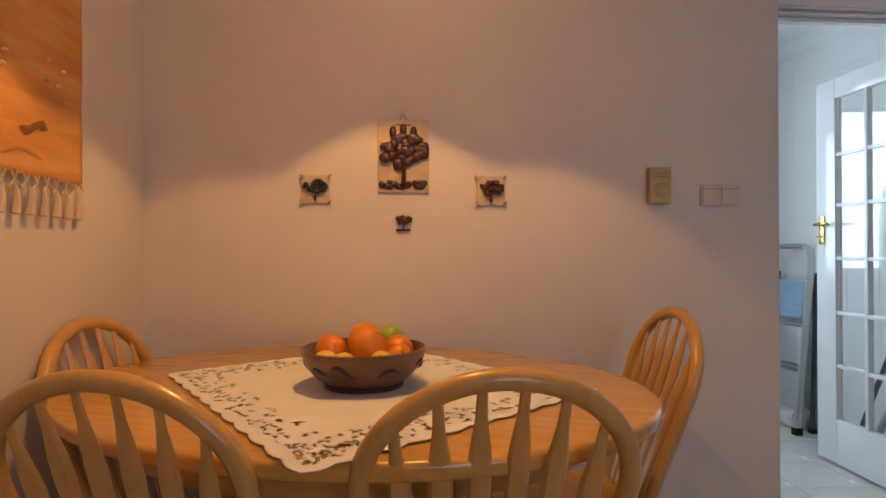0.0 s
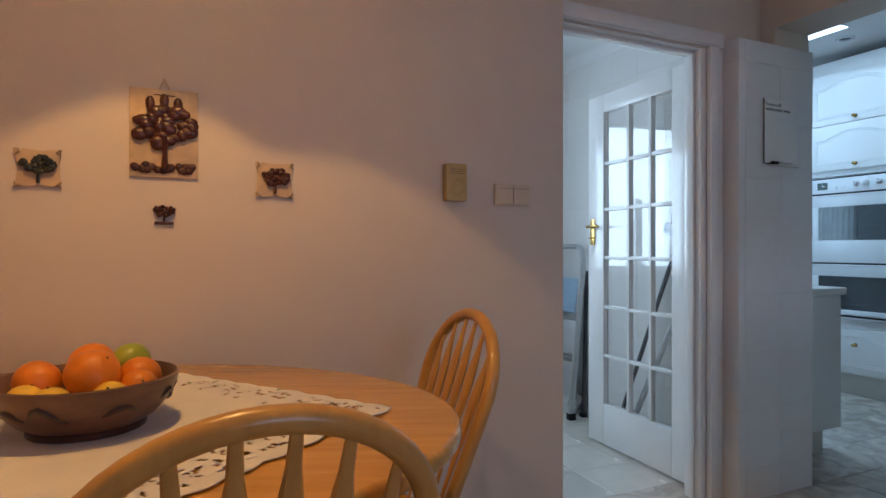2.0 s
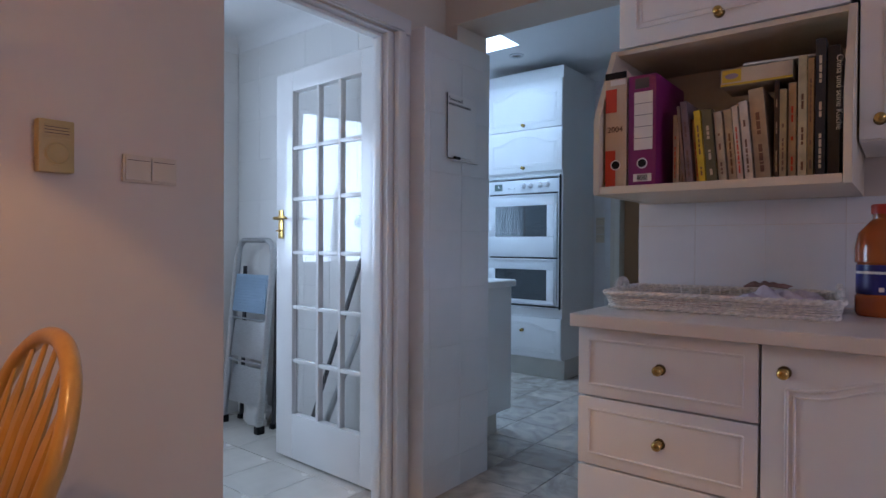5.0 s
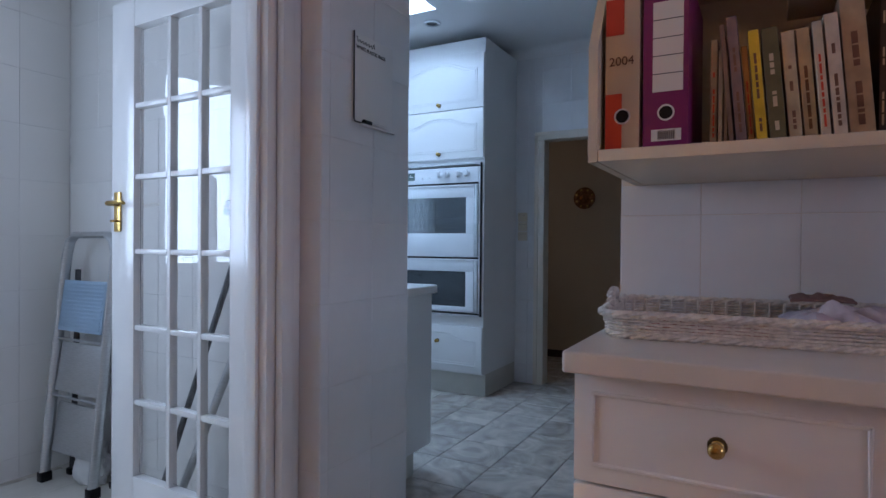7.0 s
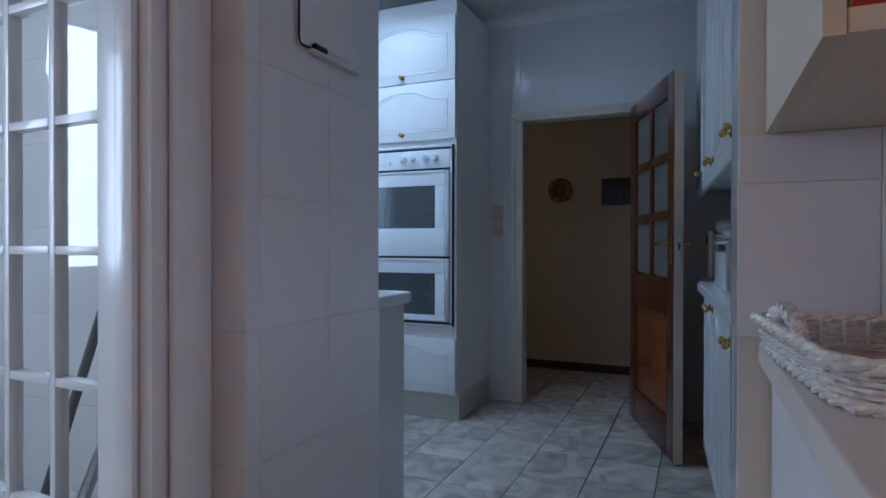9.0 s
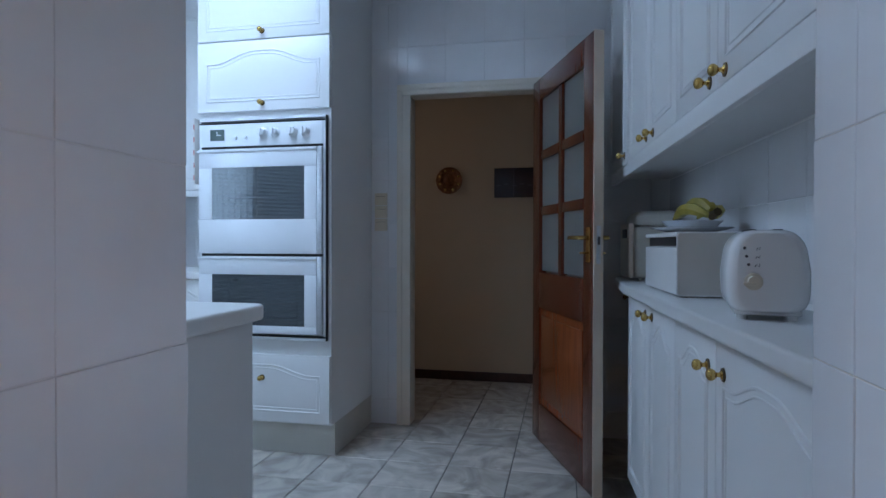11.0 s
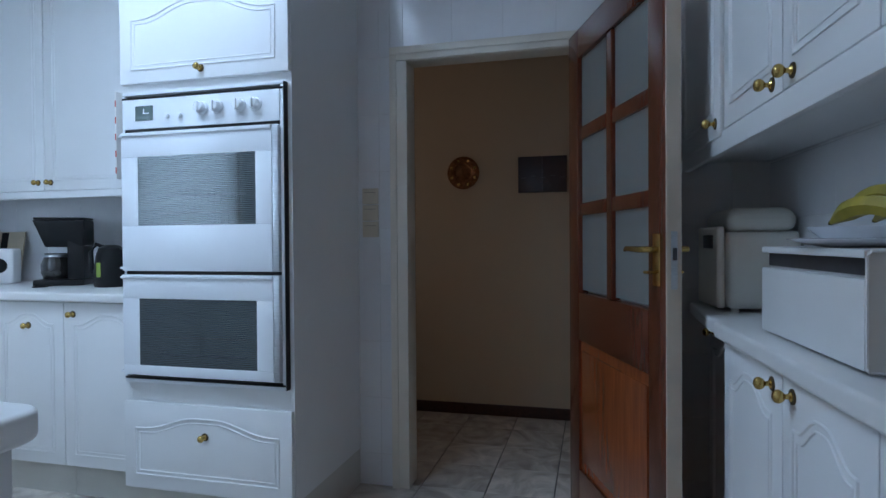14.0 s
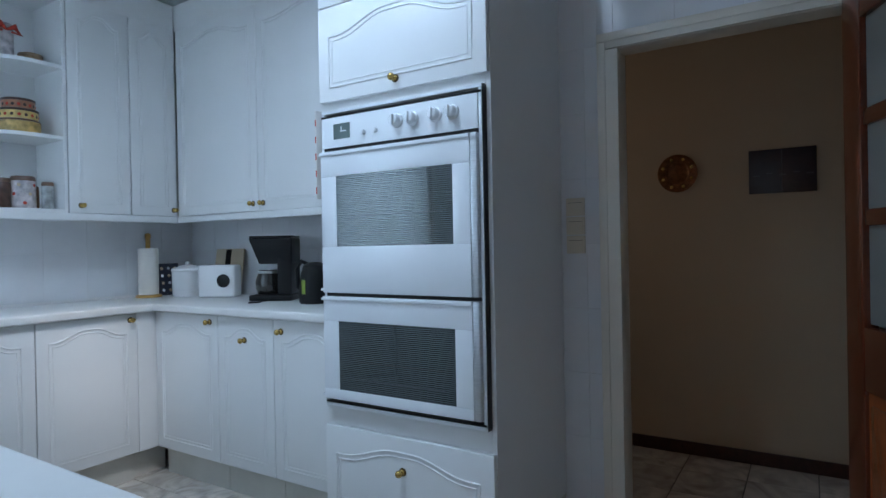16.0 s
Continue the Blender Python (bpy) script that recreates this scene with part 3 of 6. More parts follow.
def worktop(name, label, pts, z0, z1, material=M_TOP, edge=0.010):
    bm = extrude_outline(pts, z1 - z0, 'z', z0)
    es = [e for e in bm.edges if abs((e.verts[0].co - e.verts[1].co).z) < 1e-6]
    bmesh.ops.bevel(bm, geom=es, offset=edge, segments=3, profile=0.6, affect='EDGES')
    return single(name, bm, material, label, "worktop")


def arc(cx0, cy0, r, a0, a1, n=6):
    return [(cx0 + r * math.cos(radians(a0 + (a1 - a0) * i / n)), cy0 + r * math.sin(radians(a0 + (a1 - a0) * i / n))) for i in range(n + 1)]


# oven tower on the east wall
TY1, TY0, TX = 3.692, 2.964, 5.241
W = TY1 - TY0
tw = thing("oven_tower", "tall white fitted oven housing with cathedral doors", "cabinet", pose(TX, TY1, 0, 0, 0, -90))
part("side_panel", block(0.0, 0.0215, 0.165, 0.018, 0.64, 2.61), M_WHITE, tw)
part("side_panel", block(W - 0.018, 0.0215, 0.165, W, 0.64, 2.61), M_WHITE, tw)
part("rail", block(0.0185, 0.0215, 0.515, W - 0.0185, 0.60, 0.585), M_WHITE, tw)
part("rail", block(0.0185, 0.0215, 1.715, W - 0.0185, 0.60, 1.74), M_WHITE, tw)
part("top_box", block(0.0185, 0.0215, 1.741, W - 0.0185, 0.62, 2.61), M_WHITE, tw)
part("drawer_box", block(0.0185, 0.0215, 0.165, W - 0.0185, 0.60, 0.514), M_WHITE, tw)
part("plinth", block(0.001, 0.07, 0, W - 0.001, 0.636, 0.164), M_PLINTH, tw, "cream recessed plinth")
front(tw, 0, 0.175, W, 0.34, (W / 2, 0.22), arch=0.05, name="drawer_front")
front(tw, 0, 1.743, W, 0.36, (W / 2, 0.04), arch=0.06)
front(tw, 0, 2.106, W, 0.40, (W / 2, 0.04), arch=0.06)

ov = thing("double_oven", "white built-in double oven with striped glass doors", "oven", pose(TX, 3.675, 0.59, 0, 0, -90))
OW, OH = 0.692, 1.118
part("body", block(0.004, 0.022, 0.004, OW - 0.004, 0.50, OH - 0.004), M_OVEN, ov)
fr = fresh()
for a in ((0, OH - 0.012, OW, OH), (0, 0, OW, 0.014), (0, 0.0145, 0.012, OH - 0.0125), (OW - 0.012, 0.0145, OW, OH - 0.0125)):
    box(fr, a[0], -0.008, a[1], a[2], 0.0215, a[3], 0.003)
part("outer_frame", fr, M_OVEN, ov)
part("dark_trim", block(0.001, -0.0105, OH - 0.028, OW - 0.001, 0.02, OH - 0.0205, 0.001), M_DARK, ov, "black trim strip")
part("dark_trim", block(0.001, -0.0105, 0.0145, OW - 0.001, 0.02, 0.022, 0.001), M_DARK, ov)
part("dark_trim", block(OW + 0.0003, -0.006, 0.0, OW + 0.004, 0.0205, OH, 0.001), M_DARK, ov)
ctl = part("control_panel", block(0.0125, -0.012, OH - 0.142, OW - 0.0125, 0.02, OH - 0.0285, 0.003), M_OVEN, ov)
for kx in (0.585, 0.52, 0.425, 0.36):
    k = part("dial", lathe([(0, 0), (0.026, 0), (0.025, 0.006), (0.021, 0.008), (0.019, 0.026), (0.016, 0.029), (0, 0.029)], 20, pose(0, 0, 0, 90)), M_OVEN, ctl, "white control dial", pose(kx, -0.0125, OH - 0.078))
    part("pointer", block(-0.004, -0.036, -0.018, 0.004, -0.0285, 0.018, 0.002), M_OVEN, k)
for kx in (0.21, 0.265):
    part("button", lathe([(0, 0), (0.009, 0), (0.0085, 0.013), (0, 0.014)], 12, pose(0, 0, 0, 90)), M_OVEN, ctl, "", pose(kx, -0.0125, OH - 0.10))
ck = part("clock", block(0.065, -0.0135, OH - 0.112, 0.145, -0.0122, OH - 0.055, 0.001), mat("clock_face", (0.10, 0.14, 0.13), 0.2, var=0.2), ctl, "dark analogue clock face")
part("clock_hand", block(0.10, -0.0145, OH - 0.086, 0.128, -0.0137, OH - 0.082), M_OVEN, ck)
part("clock_hand", block(0.102, -0.0145, OH - 0.086, 0.106, -0.0137, OH - 0.066), M_OVEN, ck)


def oven_door(z0, z1, wz0, wz1):
    d = fresh()
    x0, x1, wx0, wx1 = 0.004, OW - 0.042, 0.078, 0.585
    for a in ((x0, z0, x1, wz0), (x0, wz1, x1, z1), (x0, wz0 + 0.0005, wx0, wz1 - 0.0005), (wx1, wz0 + 0.0005, x1, wz1 - 0.0005)):
        box(d, a[0], -0.020, a[1], a[2], 0.021, a[3], 0.0008)
    o = part("oven_door", d, M_OVEN, ov)
    part("door_glass", block(wx0 - 0.002, -0.0185, wz0 - 0.002, wx1 + 0.002, -0.013, wz1 + 0.002), M_OVENG, o, "dark glass with fine white lines")
    for zz in ((wz0 + 0.045), (wz0 + 0.11)):
        part("rack_line", block(wx0 + 0.09, -0.0195, zz, wx1 - 0.04, -0.0188, zz + 0.0018), M_GREYM, o)
    part("grip", block(x0, -0.026, z1 - 0.014, x1, -0.0203, z1 - 0.001, 0.002), M_OVEN, o)
    part("side_bar", block(x1 + 0.003, -0.024, z0, OW - 0.0125, 0.02, z1, 0.006), M_ALU, o, "pale metal hinge bar")
    for zz in (z0 + 0.006, z1 - 0.016):
        part("hinge_cap", block(-0.012, -0.016, zz, 0.003, 0.0, zz + 0.010, 0.002), M_OVEN, o)


oven_door(0.432, 0.962, 0.605, 0.868)
oven_door(0.032, 0.418, 0.070, 0.326)
part("gap", block(0.0125, -0.008, 0.4185, OW - 0.0125, 0.0, 0.4315), M_DARK, ov, "black gap between doors")
part("gap", block(0.0125, -0.008, 0.9625, OW - 0.0125, 0.0, 0.9755), M_DARK, ov)

# east base units with worktop round the corner
G = "kitchen base units"
unit("base_unit", "white base unit with cathedral door beside the oven", pose(5.41, 4.162, 0, 0, 0, -90), 0.466, 0.59, 0.15, 0.872, [(0, 0.15, 0.466, 0.722, (0.050, 0.670))], 1, G)
unit("base_unit", "white base unit with cathedral door and middle knob", pose(5.41, 4.552, 0, 0, 0, -90), 0.388, 0.59, 0.15, 0.872, [(0, 0.15, 0.388, 0.722, (0.194, 0.615))], 1, G)
unit("base_unit", "white corner base unit with cathedral door", pose(5.41, 5.065, 0, 0, 0, -90), 0.511, 0.59, 0.15, 0.872, [(0, 0.15, 0.511, 0.722, (0.453, 0.688))], 1, G)
unit("base_unit", "white base unit with cathedral door under the worktop", pose(4.838, 5.07, 0), 0.473, 0.53, 0.15, 0.872, [(0, 0.15, 0.473, 0.722, (0.437, 0.690))], 1, G)
unit("base_unit", "white base unit with cathedral door under the worktop", pose(4.373, 5.07, 0), 0.463, 0.53, 0.15, 0.872, [(0, 0.15, 0.463, 0.722, (0.06, 0.690))], 1, G)
unit("base_unit", "white base unit with cathedral door under the worktop", pose(3.96, 5.07, 0), 0.411, 0.53, 0.15, 0.872, [(0, 0.15, 0.411, 0.722, (0.35, 0.690))], 1, G)
structure("trim_corner_filler", block(5.313, 5.072, 0.15, 5.43, 5.088, 0.872), M_WHITE)
structure("trim_corner_plinth", block(5.30, 5.146, 0, 5.50, 5.16, 0.149), M_PLINTH)
worktop("corner_worktop", "white laminate worktop running round the corner", [(5.380, 3.702), (6.008, 3.702), (6.008, 5.603), (3.955, 5.603), (3.955, 5.040), (5.380, 5.040)], 0.875, 0.915)
# wall units
G = "kitchen wall units"
EU = 5.71
unit("wall_unit", "white wall unit with paired doors over the worktop", pose(EU, 5.295, 0, 0, 0, -90), 0.70, 0.297, 1.395, 2.50, [(0, 1.395, 0.70, 1.105, (0.661, 0.043))], 0, G)
unit("wall_unit", "white wall unit with paired doors over the worktop", pose(EU, 4.594, 0, 0, 0, -90), 0.89, 0.297, 1.395, 2.50, [(0, 1.395, 0.89, 1.105, (0.039, 0.043))], 0, G)
unit("wall_unit", "white corner wall unit with plain tall door", pose(5.430, 5.30, 0), 0.278, 0.303, 1.395, 2.50, [(0, 1.395, 0.278, 1.105, (0.255, 0.038))], 0, G)
unit("wall_unit", "white wall unit beside the open shelves", pose(5.103, 5.30, 0), 0.325, 0.303, 1.395, 2.50, [(0, 1.395, 0.325, 1.105, (0.06, 0.042))], 0, G)
structure("trim_pelmet_east", block(EU - 0.004, 3.704, 1.358, EU + 0.016, 5.295, 1.394, 0.004), M_WHITE)
structure("trim_pelmet_north", block(4.78, 5.296, 1.358, EU - 0.006, 5.315, 1.394, 0.004), M_WHITE)
structure("trim_cornice_block", block(EU + 0.01, 3.704, 2.501, 6.008, 5.60, 2.66), M_WHITE)
structure("trim_cornice_block_north", block(4.78, 5.32, 2.501, EU + 0.005, 5.60, 2.66), M_WHITE)
osh = thing("open_shelf_unit", "white open corner shelves holding tins and jars", "shelf unit", pose(4.75, 5.60, 0))
part("back_panel", block(0, -0.012, 1.395, 0.35, 0, 2.50), M_WHITE, osh)
part("side_panel", block(0.332, -0.30, 1.395, 0.349, -0.0125, 2.50), M_WHITE, osh)
for z in (1.395, 1.765, 2.125, 2.48):
    part("shelf", extrude_outline([(0.331, -0.013), (0.331, -0.30)] + [(0.20 + 0.0, -0.30)] + arc(0.20, -0.10, 0.20, 270, 180, 8) + [(0.0, -0.013)], 0.018, 'z', z), M_WHITE, osh)

# peninsula against the west wall
pen = thing("peninsula", "white peninsula unit with a plain end panel", "cabinet", None)
part("body", block(3.305, 2.645, 0.135, 3.905, 5.03, 0.872), M_WHITE, pen)
part("end_panel", block(3.305, 2.622, 0.135, 3.912, 2.644, 0.872, 0.002), M_WHITE, pen)
part("plinth", block(3.305, 2.665, 0, 3.82, 5.03, 0.134), M_PLINTH, pen)
for i in range(4):
    y0 = 2.66 + i * 0.55
    front(pen, 0, 0, 0.54, 0.725, (0.48, 0.66)).matrix_basis = pose(3.926, y0, 0.14, 0, 0, 90)
worktop("peninsula_worktop", "white laminate peninsula worktop with rounded corner", [(3.304, 5.037), (3.304, 2.592)] + arc(3.90, 2.642, 0.05, -90, 0) + [(3.95, 5.037)], 0.875, 0.915)

# south kitchen run
G = "south base units"
JX = [4.99, 4.595, 4.25, 3.895, 3.335]
for i in range(4):
    w = JX[i] - JX[i + 1]
    kx = w - 0.052 if i % 2 == 0 else 0.052
    unit("base_unit", "white shallow base unit with cathedral door and brass knob", pose(JX[i], 1.578, 0, 0, 0, 180), w, 0.267, 0.13, 0.872, [(0, 0.13, w, 0.74, (kx, 0.702 if i < 2 else 0.668))], 1, G)
    unit("wall_unit", "white shallow wall unit with brass knob", pose(JX[i], 1.578, 0, 0, 0, 180), w, 0.267, 1.395, 2.42, [(0, 1.412, w, 1.003, (kx, 0.027))], 0, "south wall units")
unit("base_unit", "white end base unit behind the open door", pose(5.45, 1.50, 0, 0, 0, 180), 0.459, 0.19, 0.13, 0.872, [(0, 0.13, 0.459, 0.74, (0.06, 0.695))], 1, G)
unit("wall_unit", "white end wall unit behind the open door", pose(5.45, 1.588, 0, 0, 0, 180), 0.459, 0.277, 1.395, 2.42, [(0, 1.395, 0.459, 1.02, (0.42, 0.04))], 0, "south wall units")
structure("trim_pelmet_south", block(3.335, 1.562, 1.354, 5.45, 1.582, 1.409, 0.004), M_WHITE)
structure("trim_wall_unit_base", block(3.335, 1.31, 1.384, 5.45, 1.561, 1.3935), M_WHITE)
structure("trim_cornice_block_south", block(3.335, 1.31, 2.421, 5.45, 1.57, 2.60), M_WHITE)
worktop("south_worktop", "white laminate worktop with appliances on it", [(3.318, 1.308), (5.46, 1.308), (5.46, 1.56), (5.06, 1.60)] + arc(4.955, 1.565, 0.045, 30, 90, 4) + [(3.318, 1.606)], 0.875, 0.915)

# dresser on the dining side: base units, worktop, open book shelf and wall units
unit("drawer_unit", "white three-drawer unit with brass knobs", pose(2.432, 1.486, 0, 0, 0, -90), 0.468, 0.62, 0.13, 0.892,
     [(0, 0.697, 0.468, 0.195, (0.234, 0.10), dict(name="drawer_front", arch=0.0)), (0, 0.50, 0.468, 0.195, (0.234, 0.10), dict(name="drawer_front", arch=0.0)),
      (0, 0.13, 0.468, 0.368, (0.234, 0.27), dict(name="drawer_front"))], 1, "dresser units")
unit("base_unit", "white base unit with cathedral door beside the drawers", pose(2.432, 1.015, 0, 0, 0, -90), 0.60, 0.62, 0.13, 0.892, [(0, 0.13, 0.60, 0.762, (0.05, 0.70))], 1, "dresser units")
unit("base_unit", "white base unit with cathedral door beside the drawers", pose(2.432, 0.412, 0, 0, 0, -90), 0.60, 0.62, 0.13, 0.892, [(0, 0.13, 0.60, 0.762, (0.55, 0.70))], 1, "dresser units")
worktop("dresser_worktop", "laminate dresser worktop in a warm-lit beige with a basket on it", [(2.395, -0.19), (3.054, -0.19), (3.054, 1.505)] + arc(2.403, 1.489, 0.008, 90, 180, 4), 0.895, 0.932, M_TOPW, 0.005)
unit("wall_unit", "white wall unit with brass knob above the books", pose(2.69, 1.474, 0, 0, 0, -90), 0.614, 0.36, 1.752, 2.45, [(0, 1.752, 0.614, 0.698, (0.30, 0.048))], 0, "dresser wall units")
unit("wall_unit", "white wall unit with brass knob beside the books", pose(2.69, 0.842, 0, 0, 0, -90), 0.60, 0.36, 1.395, 2.45, [(0, 1.395, 0.60, 1.055, (0.045, 0.05))], 0, "dresser wall units")
bs = thing("book_shelf", "cream open shelf with splayed sides full of books", "shelf", None)
prof = [(3.053, 1.278), (2.552, 1.278), (2.552, 1.505), (2.688, 1.748), (3.053, 1.748)]
part("side_panel", extrude_outline([(a, b) for a, b in prof], 0.018, 'y', 1.478), mat("cream_shelf_edging", (0.70, 0.60, 0.46), 0.4, var=0.05), bs)
M_SHELF = bpy.data.materials["cream_shelf_edging"]
part("side_panel", extrude_outline([(a, b) for a, b in prof], 0.018, 'y', 0.846), M_SHELF, bs)
part("shelf_board", block(2.553, 0.8645, 1.279, 3.052, 1.4775, 1.302, 0.002), M_SHELF, bs)
part("top_board", block(2.692, 0.8645, 1.732, 3.052, 1.4775, 1.748, 0.002), M_SHELF, bs)
part("back_panel", block(3.035, 0.8645, 1.3025, 3.052, 1.4775, 1.7315), M_SHELF, bs)


# ---- dining room things ----
TZ = 0.832
tab = thing("dining_table", "oval honey-varnished beech dining table", "table", pose(0.361, 1.752, 0, 0, 0, -22))
A, B = 0.684, 0.512
n = 56
oval = [(A * math.cos(2 * math.pi * i / n), B * math.sin(2 * math.pi * i / n)) for i in range(n)]
bm = extrude_outline(oval, 0.032, 'z', TZ - 0.032)
bmesh.ops.bevel(bm, geom=[e for e in bm.edges if abs(e.verts[0].co.z - e.verts[1].co.z) < 1e-6], offset=0.011, segments=4, profile=0.5, affect='EDGES')
part("tabletop", bm, M_BEECH, tab)
part("apron", extrude_outline([(x * 0.80, y * 0.80) for x, y in oval], 0.07, 'z', TZ - 0.103), M_BEECH, tab)
part("pedestal", lathe([(0, 0.16), (0.05, 0.16), (0.075, 0.22), (0.055, 0.30), (0.04, 0.42), (0.06, 0.52), (0.085, 0.60), (0.06, 0.68), (0.10, 0.71), (0, 0.711)], 24), M_BEECHV, tab)
for a in (45, 135, 225, 315):
    c, s_ = math.cos(radians(a)), math.sin(radians(a))
    part("foot", tube([(0.03 * c, 0.03 * s_, 0.22), (0.15 * c, 0.15 * s_, 0.17), (0.30 * c, 0.30 * s_, 0.06), (0.36 * c, 0.36 * s_, 0.025)], [0.035, 0.034, 0.028, 0.024], 8), M_BEECHV, tab)


def windsor_chair():
    c = thing("dining_chair", "honey beech bow-back chair with flat arrow spindles", "chair", None, "chairs round the table")
    seat = [(0.21 * math.copysign(abs(math.cos(t)) ** 0.75, math.cos(t)), 0.205 * math.copysign(abs(math.sin(t)) ** 0.8, math.sin(t))) for t in [2 * math.pi * i / 36 for i in range(36)]]
    bm = extrude_outline(seat, 0.034, 'z', 0.415)
    bmesh.ops.bevel(bm, geom=[e for e in bm.edges if abs(e.verts[0].co.z - e.verts[1].co.z) < 1e-6], offset=0.012, segments=3, affect='EDGES')
    part("seat", bm, M_BEECH, c)

    def back_y(z):
        return -0.165 - 0.326 * (z - 0.44)

    pts = [(-0.152, back_y(0.44), 0.44), (-0.170, back_y(0.54), 0.54), (-0.188, back_y(0.65), 0.65), (-0.201, back_y(0.74), 0.74)]
    for i in range(25):
        t = math.pi - math.pi * i / 24
        z = 0.783 + 0.171 * math.sin(t)
        pts.append((0.206 * math.cos(t), back_y(z), z))
    pts += [(-x, y, z) for x, y, z in pts[3::-1]]
    part("back_bow", tube(pts, 0.0165, 12, up=(0, 1, 0), flat=1.0), M_BEECHV, c)
    for i in range(6):
        x0 = -0.110 + 0.044 * i
        x1 = x0 * 1.42
        ztop = 0.783 + 0.171 * math.sqrt(max(0, 1 - (x1 / 0.206) ** 2)) - 0.008
        prof = [(0.0, 0.006), (0.10, 0.0075), (0.30, 0.0085), (0.45, 0.0125), (0.60, 0.0175), (0.72, 0.0190), (0.80, 0.0165), (0.90, 0.0095), (1.0, 0.0075)]
        sp = []
        rs = []
        for u, r in prof:
            z = 0.445 + (ztop - 0.445) * u
            sp.append((x0 + (x1 - x0) * u, back_y(z), z))
            rs.append(r)
        part("spindle", tube(sp, rs, 8, up=(0, 1, 0), flat=0.55), M_BEECHV, c)
    for sx in (-1, 1):
        for sy in (-1, 1):
            part("leg", tube([(0.14 * sx, 0.13 * sy, 0.42), (0.165 * sx, 0.155 * sy, 0.26), (0.18 * sx, 0.175 * sy, 0.14), (0.20 * sx, 0.195 * sy, 0.0)], [0.013, 0.019, 0.016, 0.011], 10), M_BEECHV, c)
        part("stretcher", tube([(0.176 * sx, -0.172, 0.17), (0.176 * sx, 0, 0.17), (0.176 * sx, 0.172, 0.17)], [0.008, 0.012, 0.008], 8), M_BEECHV, c)
    part("stretcher", tube([(-0.17, 0, 0.17), (0, 0, 0.17), (0.17, 0, 0.17)], [0.008, 0.012, 0.008], 8), M_BEECHV, c)
    return c


def chair_pose(tx, ty, rz):
    """Pose of a chair whose bow's crown stands over (tx, ty)."""
    return pose(tx, ty, 0, 0, 0, rz) @ pose(0, 0.3326, 0)


chair = windsor_chair()
chair.matrix_basis = chair_pose(0.619, 1.184, 1.8)
copy_thing(chair, chair_pose(0.042, 1.239, -13))
copy_thing(chair, chair_pose(1.263, 1.966, 87))
copy_thing(chair, chair_pose(-0.308, 1.935, -98))

# cut-work table cloth, with real holes along its scalloped border
P = [Vector((-0.090, 1.862)), Vector((0.337, 1.166)), Vector((0.907, 1.587)), Vector((0.448, 2.21))]
N = 170
bm = fresh()
grid = {}
rnd = random.Random(5)
for i in range(N + 1):
    for j in range(N + 1):
        u, v = i / N, j / N
        e = 0.011
        uu = u + (e * abs(math.sin(v * math.pi * 11)) - e) * (1 if u < 0.04 else 0) * -1 + (-(e - e * abs(math.sin(v * math.pi * 11))) if u > 0.96 else 0)
        vv = v + ((e - e * abs(math.sin(u * math.pi * 11))) if v < 0.04 else 0) - ((e - e * abs(math.sin(u * math.pi * 11))) if v > 0.96 else 0)
        p = (P[0] * (1 - uu) + P[1] * uu) * (1 - vv) + (P[3] * (1 - uu) + P[2] * uu) * vv
        fold = 0.0035 * max(0, math.sin(uu * 9 + vv * 5)) * math.exp(-((uu - 0.55) ** 2 + (vv - 0.45) ** 2) * 14) + 0.0012 * noise.noise((p.x * 14, p.y * 14, 0))
        grid[i, j] = bm.verts.new((p.x, p.y, TZ + 0.0036 + max(0, fold)))
motifs = []
for k in range(620):
    side, s0, d0 = rnd.randrange(4), rnd.uniform(0.03, 0.97), rnd.choice((0.045, 0.075, 0.105, 0.135)) + rnd.uniform(-0.01, 0.01)
    if d0 > 0.10 and rnd.random() < 0.5:
        continue
    cu, cv = ((d0, s0), (1 - d0, s0), (s0, d0), (s0, 1 - d0))[side]
    motifs.append((cu, cv, rnd.uniform(0, math.pi), rnd.uniform(0.008, 0.015), rnd.uniform(0.0040, 0.0060)))
for i in range(N):
    for j in range(N):
        u, v = (i + 0.5) / N, (j + 0.5) / N
        cut = False
        if min(u, v, 1 - u, 1 - v) < 0.17:
            for cu, cv, a, la, lb in motifs:
                du, dv = u - cu, v - cv
                if abs(du) < 0.03 and abs(dv) < 0.03:
                    x, y = du * math.cos(a) + dv * math.sin(a), -du * math.sin(a) + dv * math.cos(a)
                    if (x / la) ** 2 + (y / lb) ** 2 < 1:
                        cut = True
                        break
        if not cut:
            bm.faces.new((grid[i, j], grid[i + 1, j], grid[i + 1, j + 1], grid[i, j + 1]))
bmesh.ops.delete(bm, geom=[v for v in bm.verts if not v.link_faces], context='VERTS')
bmesh.ops.recalc_face_normals(bm, faces=bm.faces)
cl = part("tablecloth", bm, M_CLOTH)
sol = cl.modifiers.new("thickness", 'SOLIDIFY')
sol.thickness, sol.offset = 0.0012, 1
tagged(cl, "white cotton cut-work cloth laid across the table", "tablecloth")
for k in range(16):
    cu, cv, a, la, lb = motifs[k * 9]
    p = (P[0] * (1 - cu) + P[1] * cu) * (1 - cv) + (P[3] * (1 - cu) + P[2] * cu) * cv
    part("embroidered_leaf", lathe([(0, 0), (0.006, 0.0005), (0, 0.001)], 8, pose(p.x + 0.014, p.y + 0.012, TZ + 0.0062, 0, 0, math.degrees(a)) @ Matrix.Diagonal((1.7, 0.6, 1, 1))), M_LEAFG, cl)

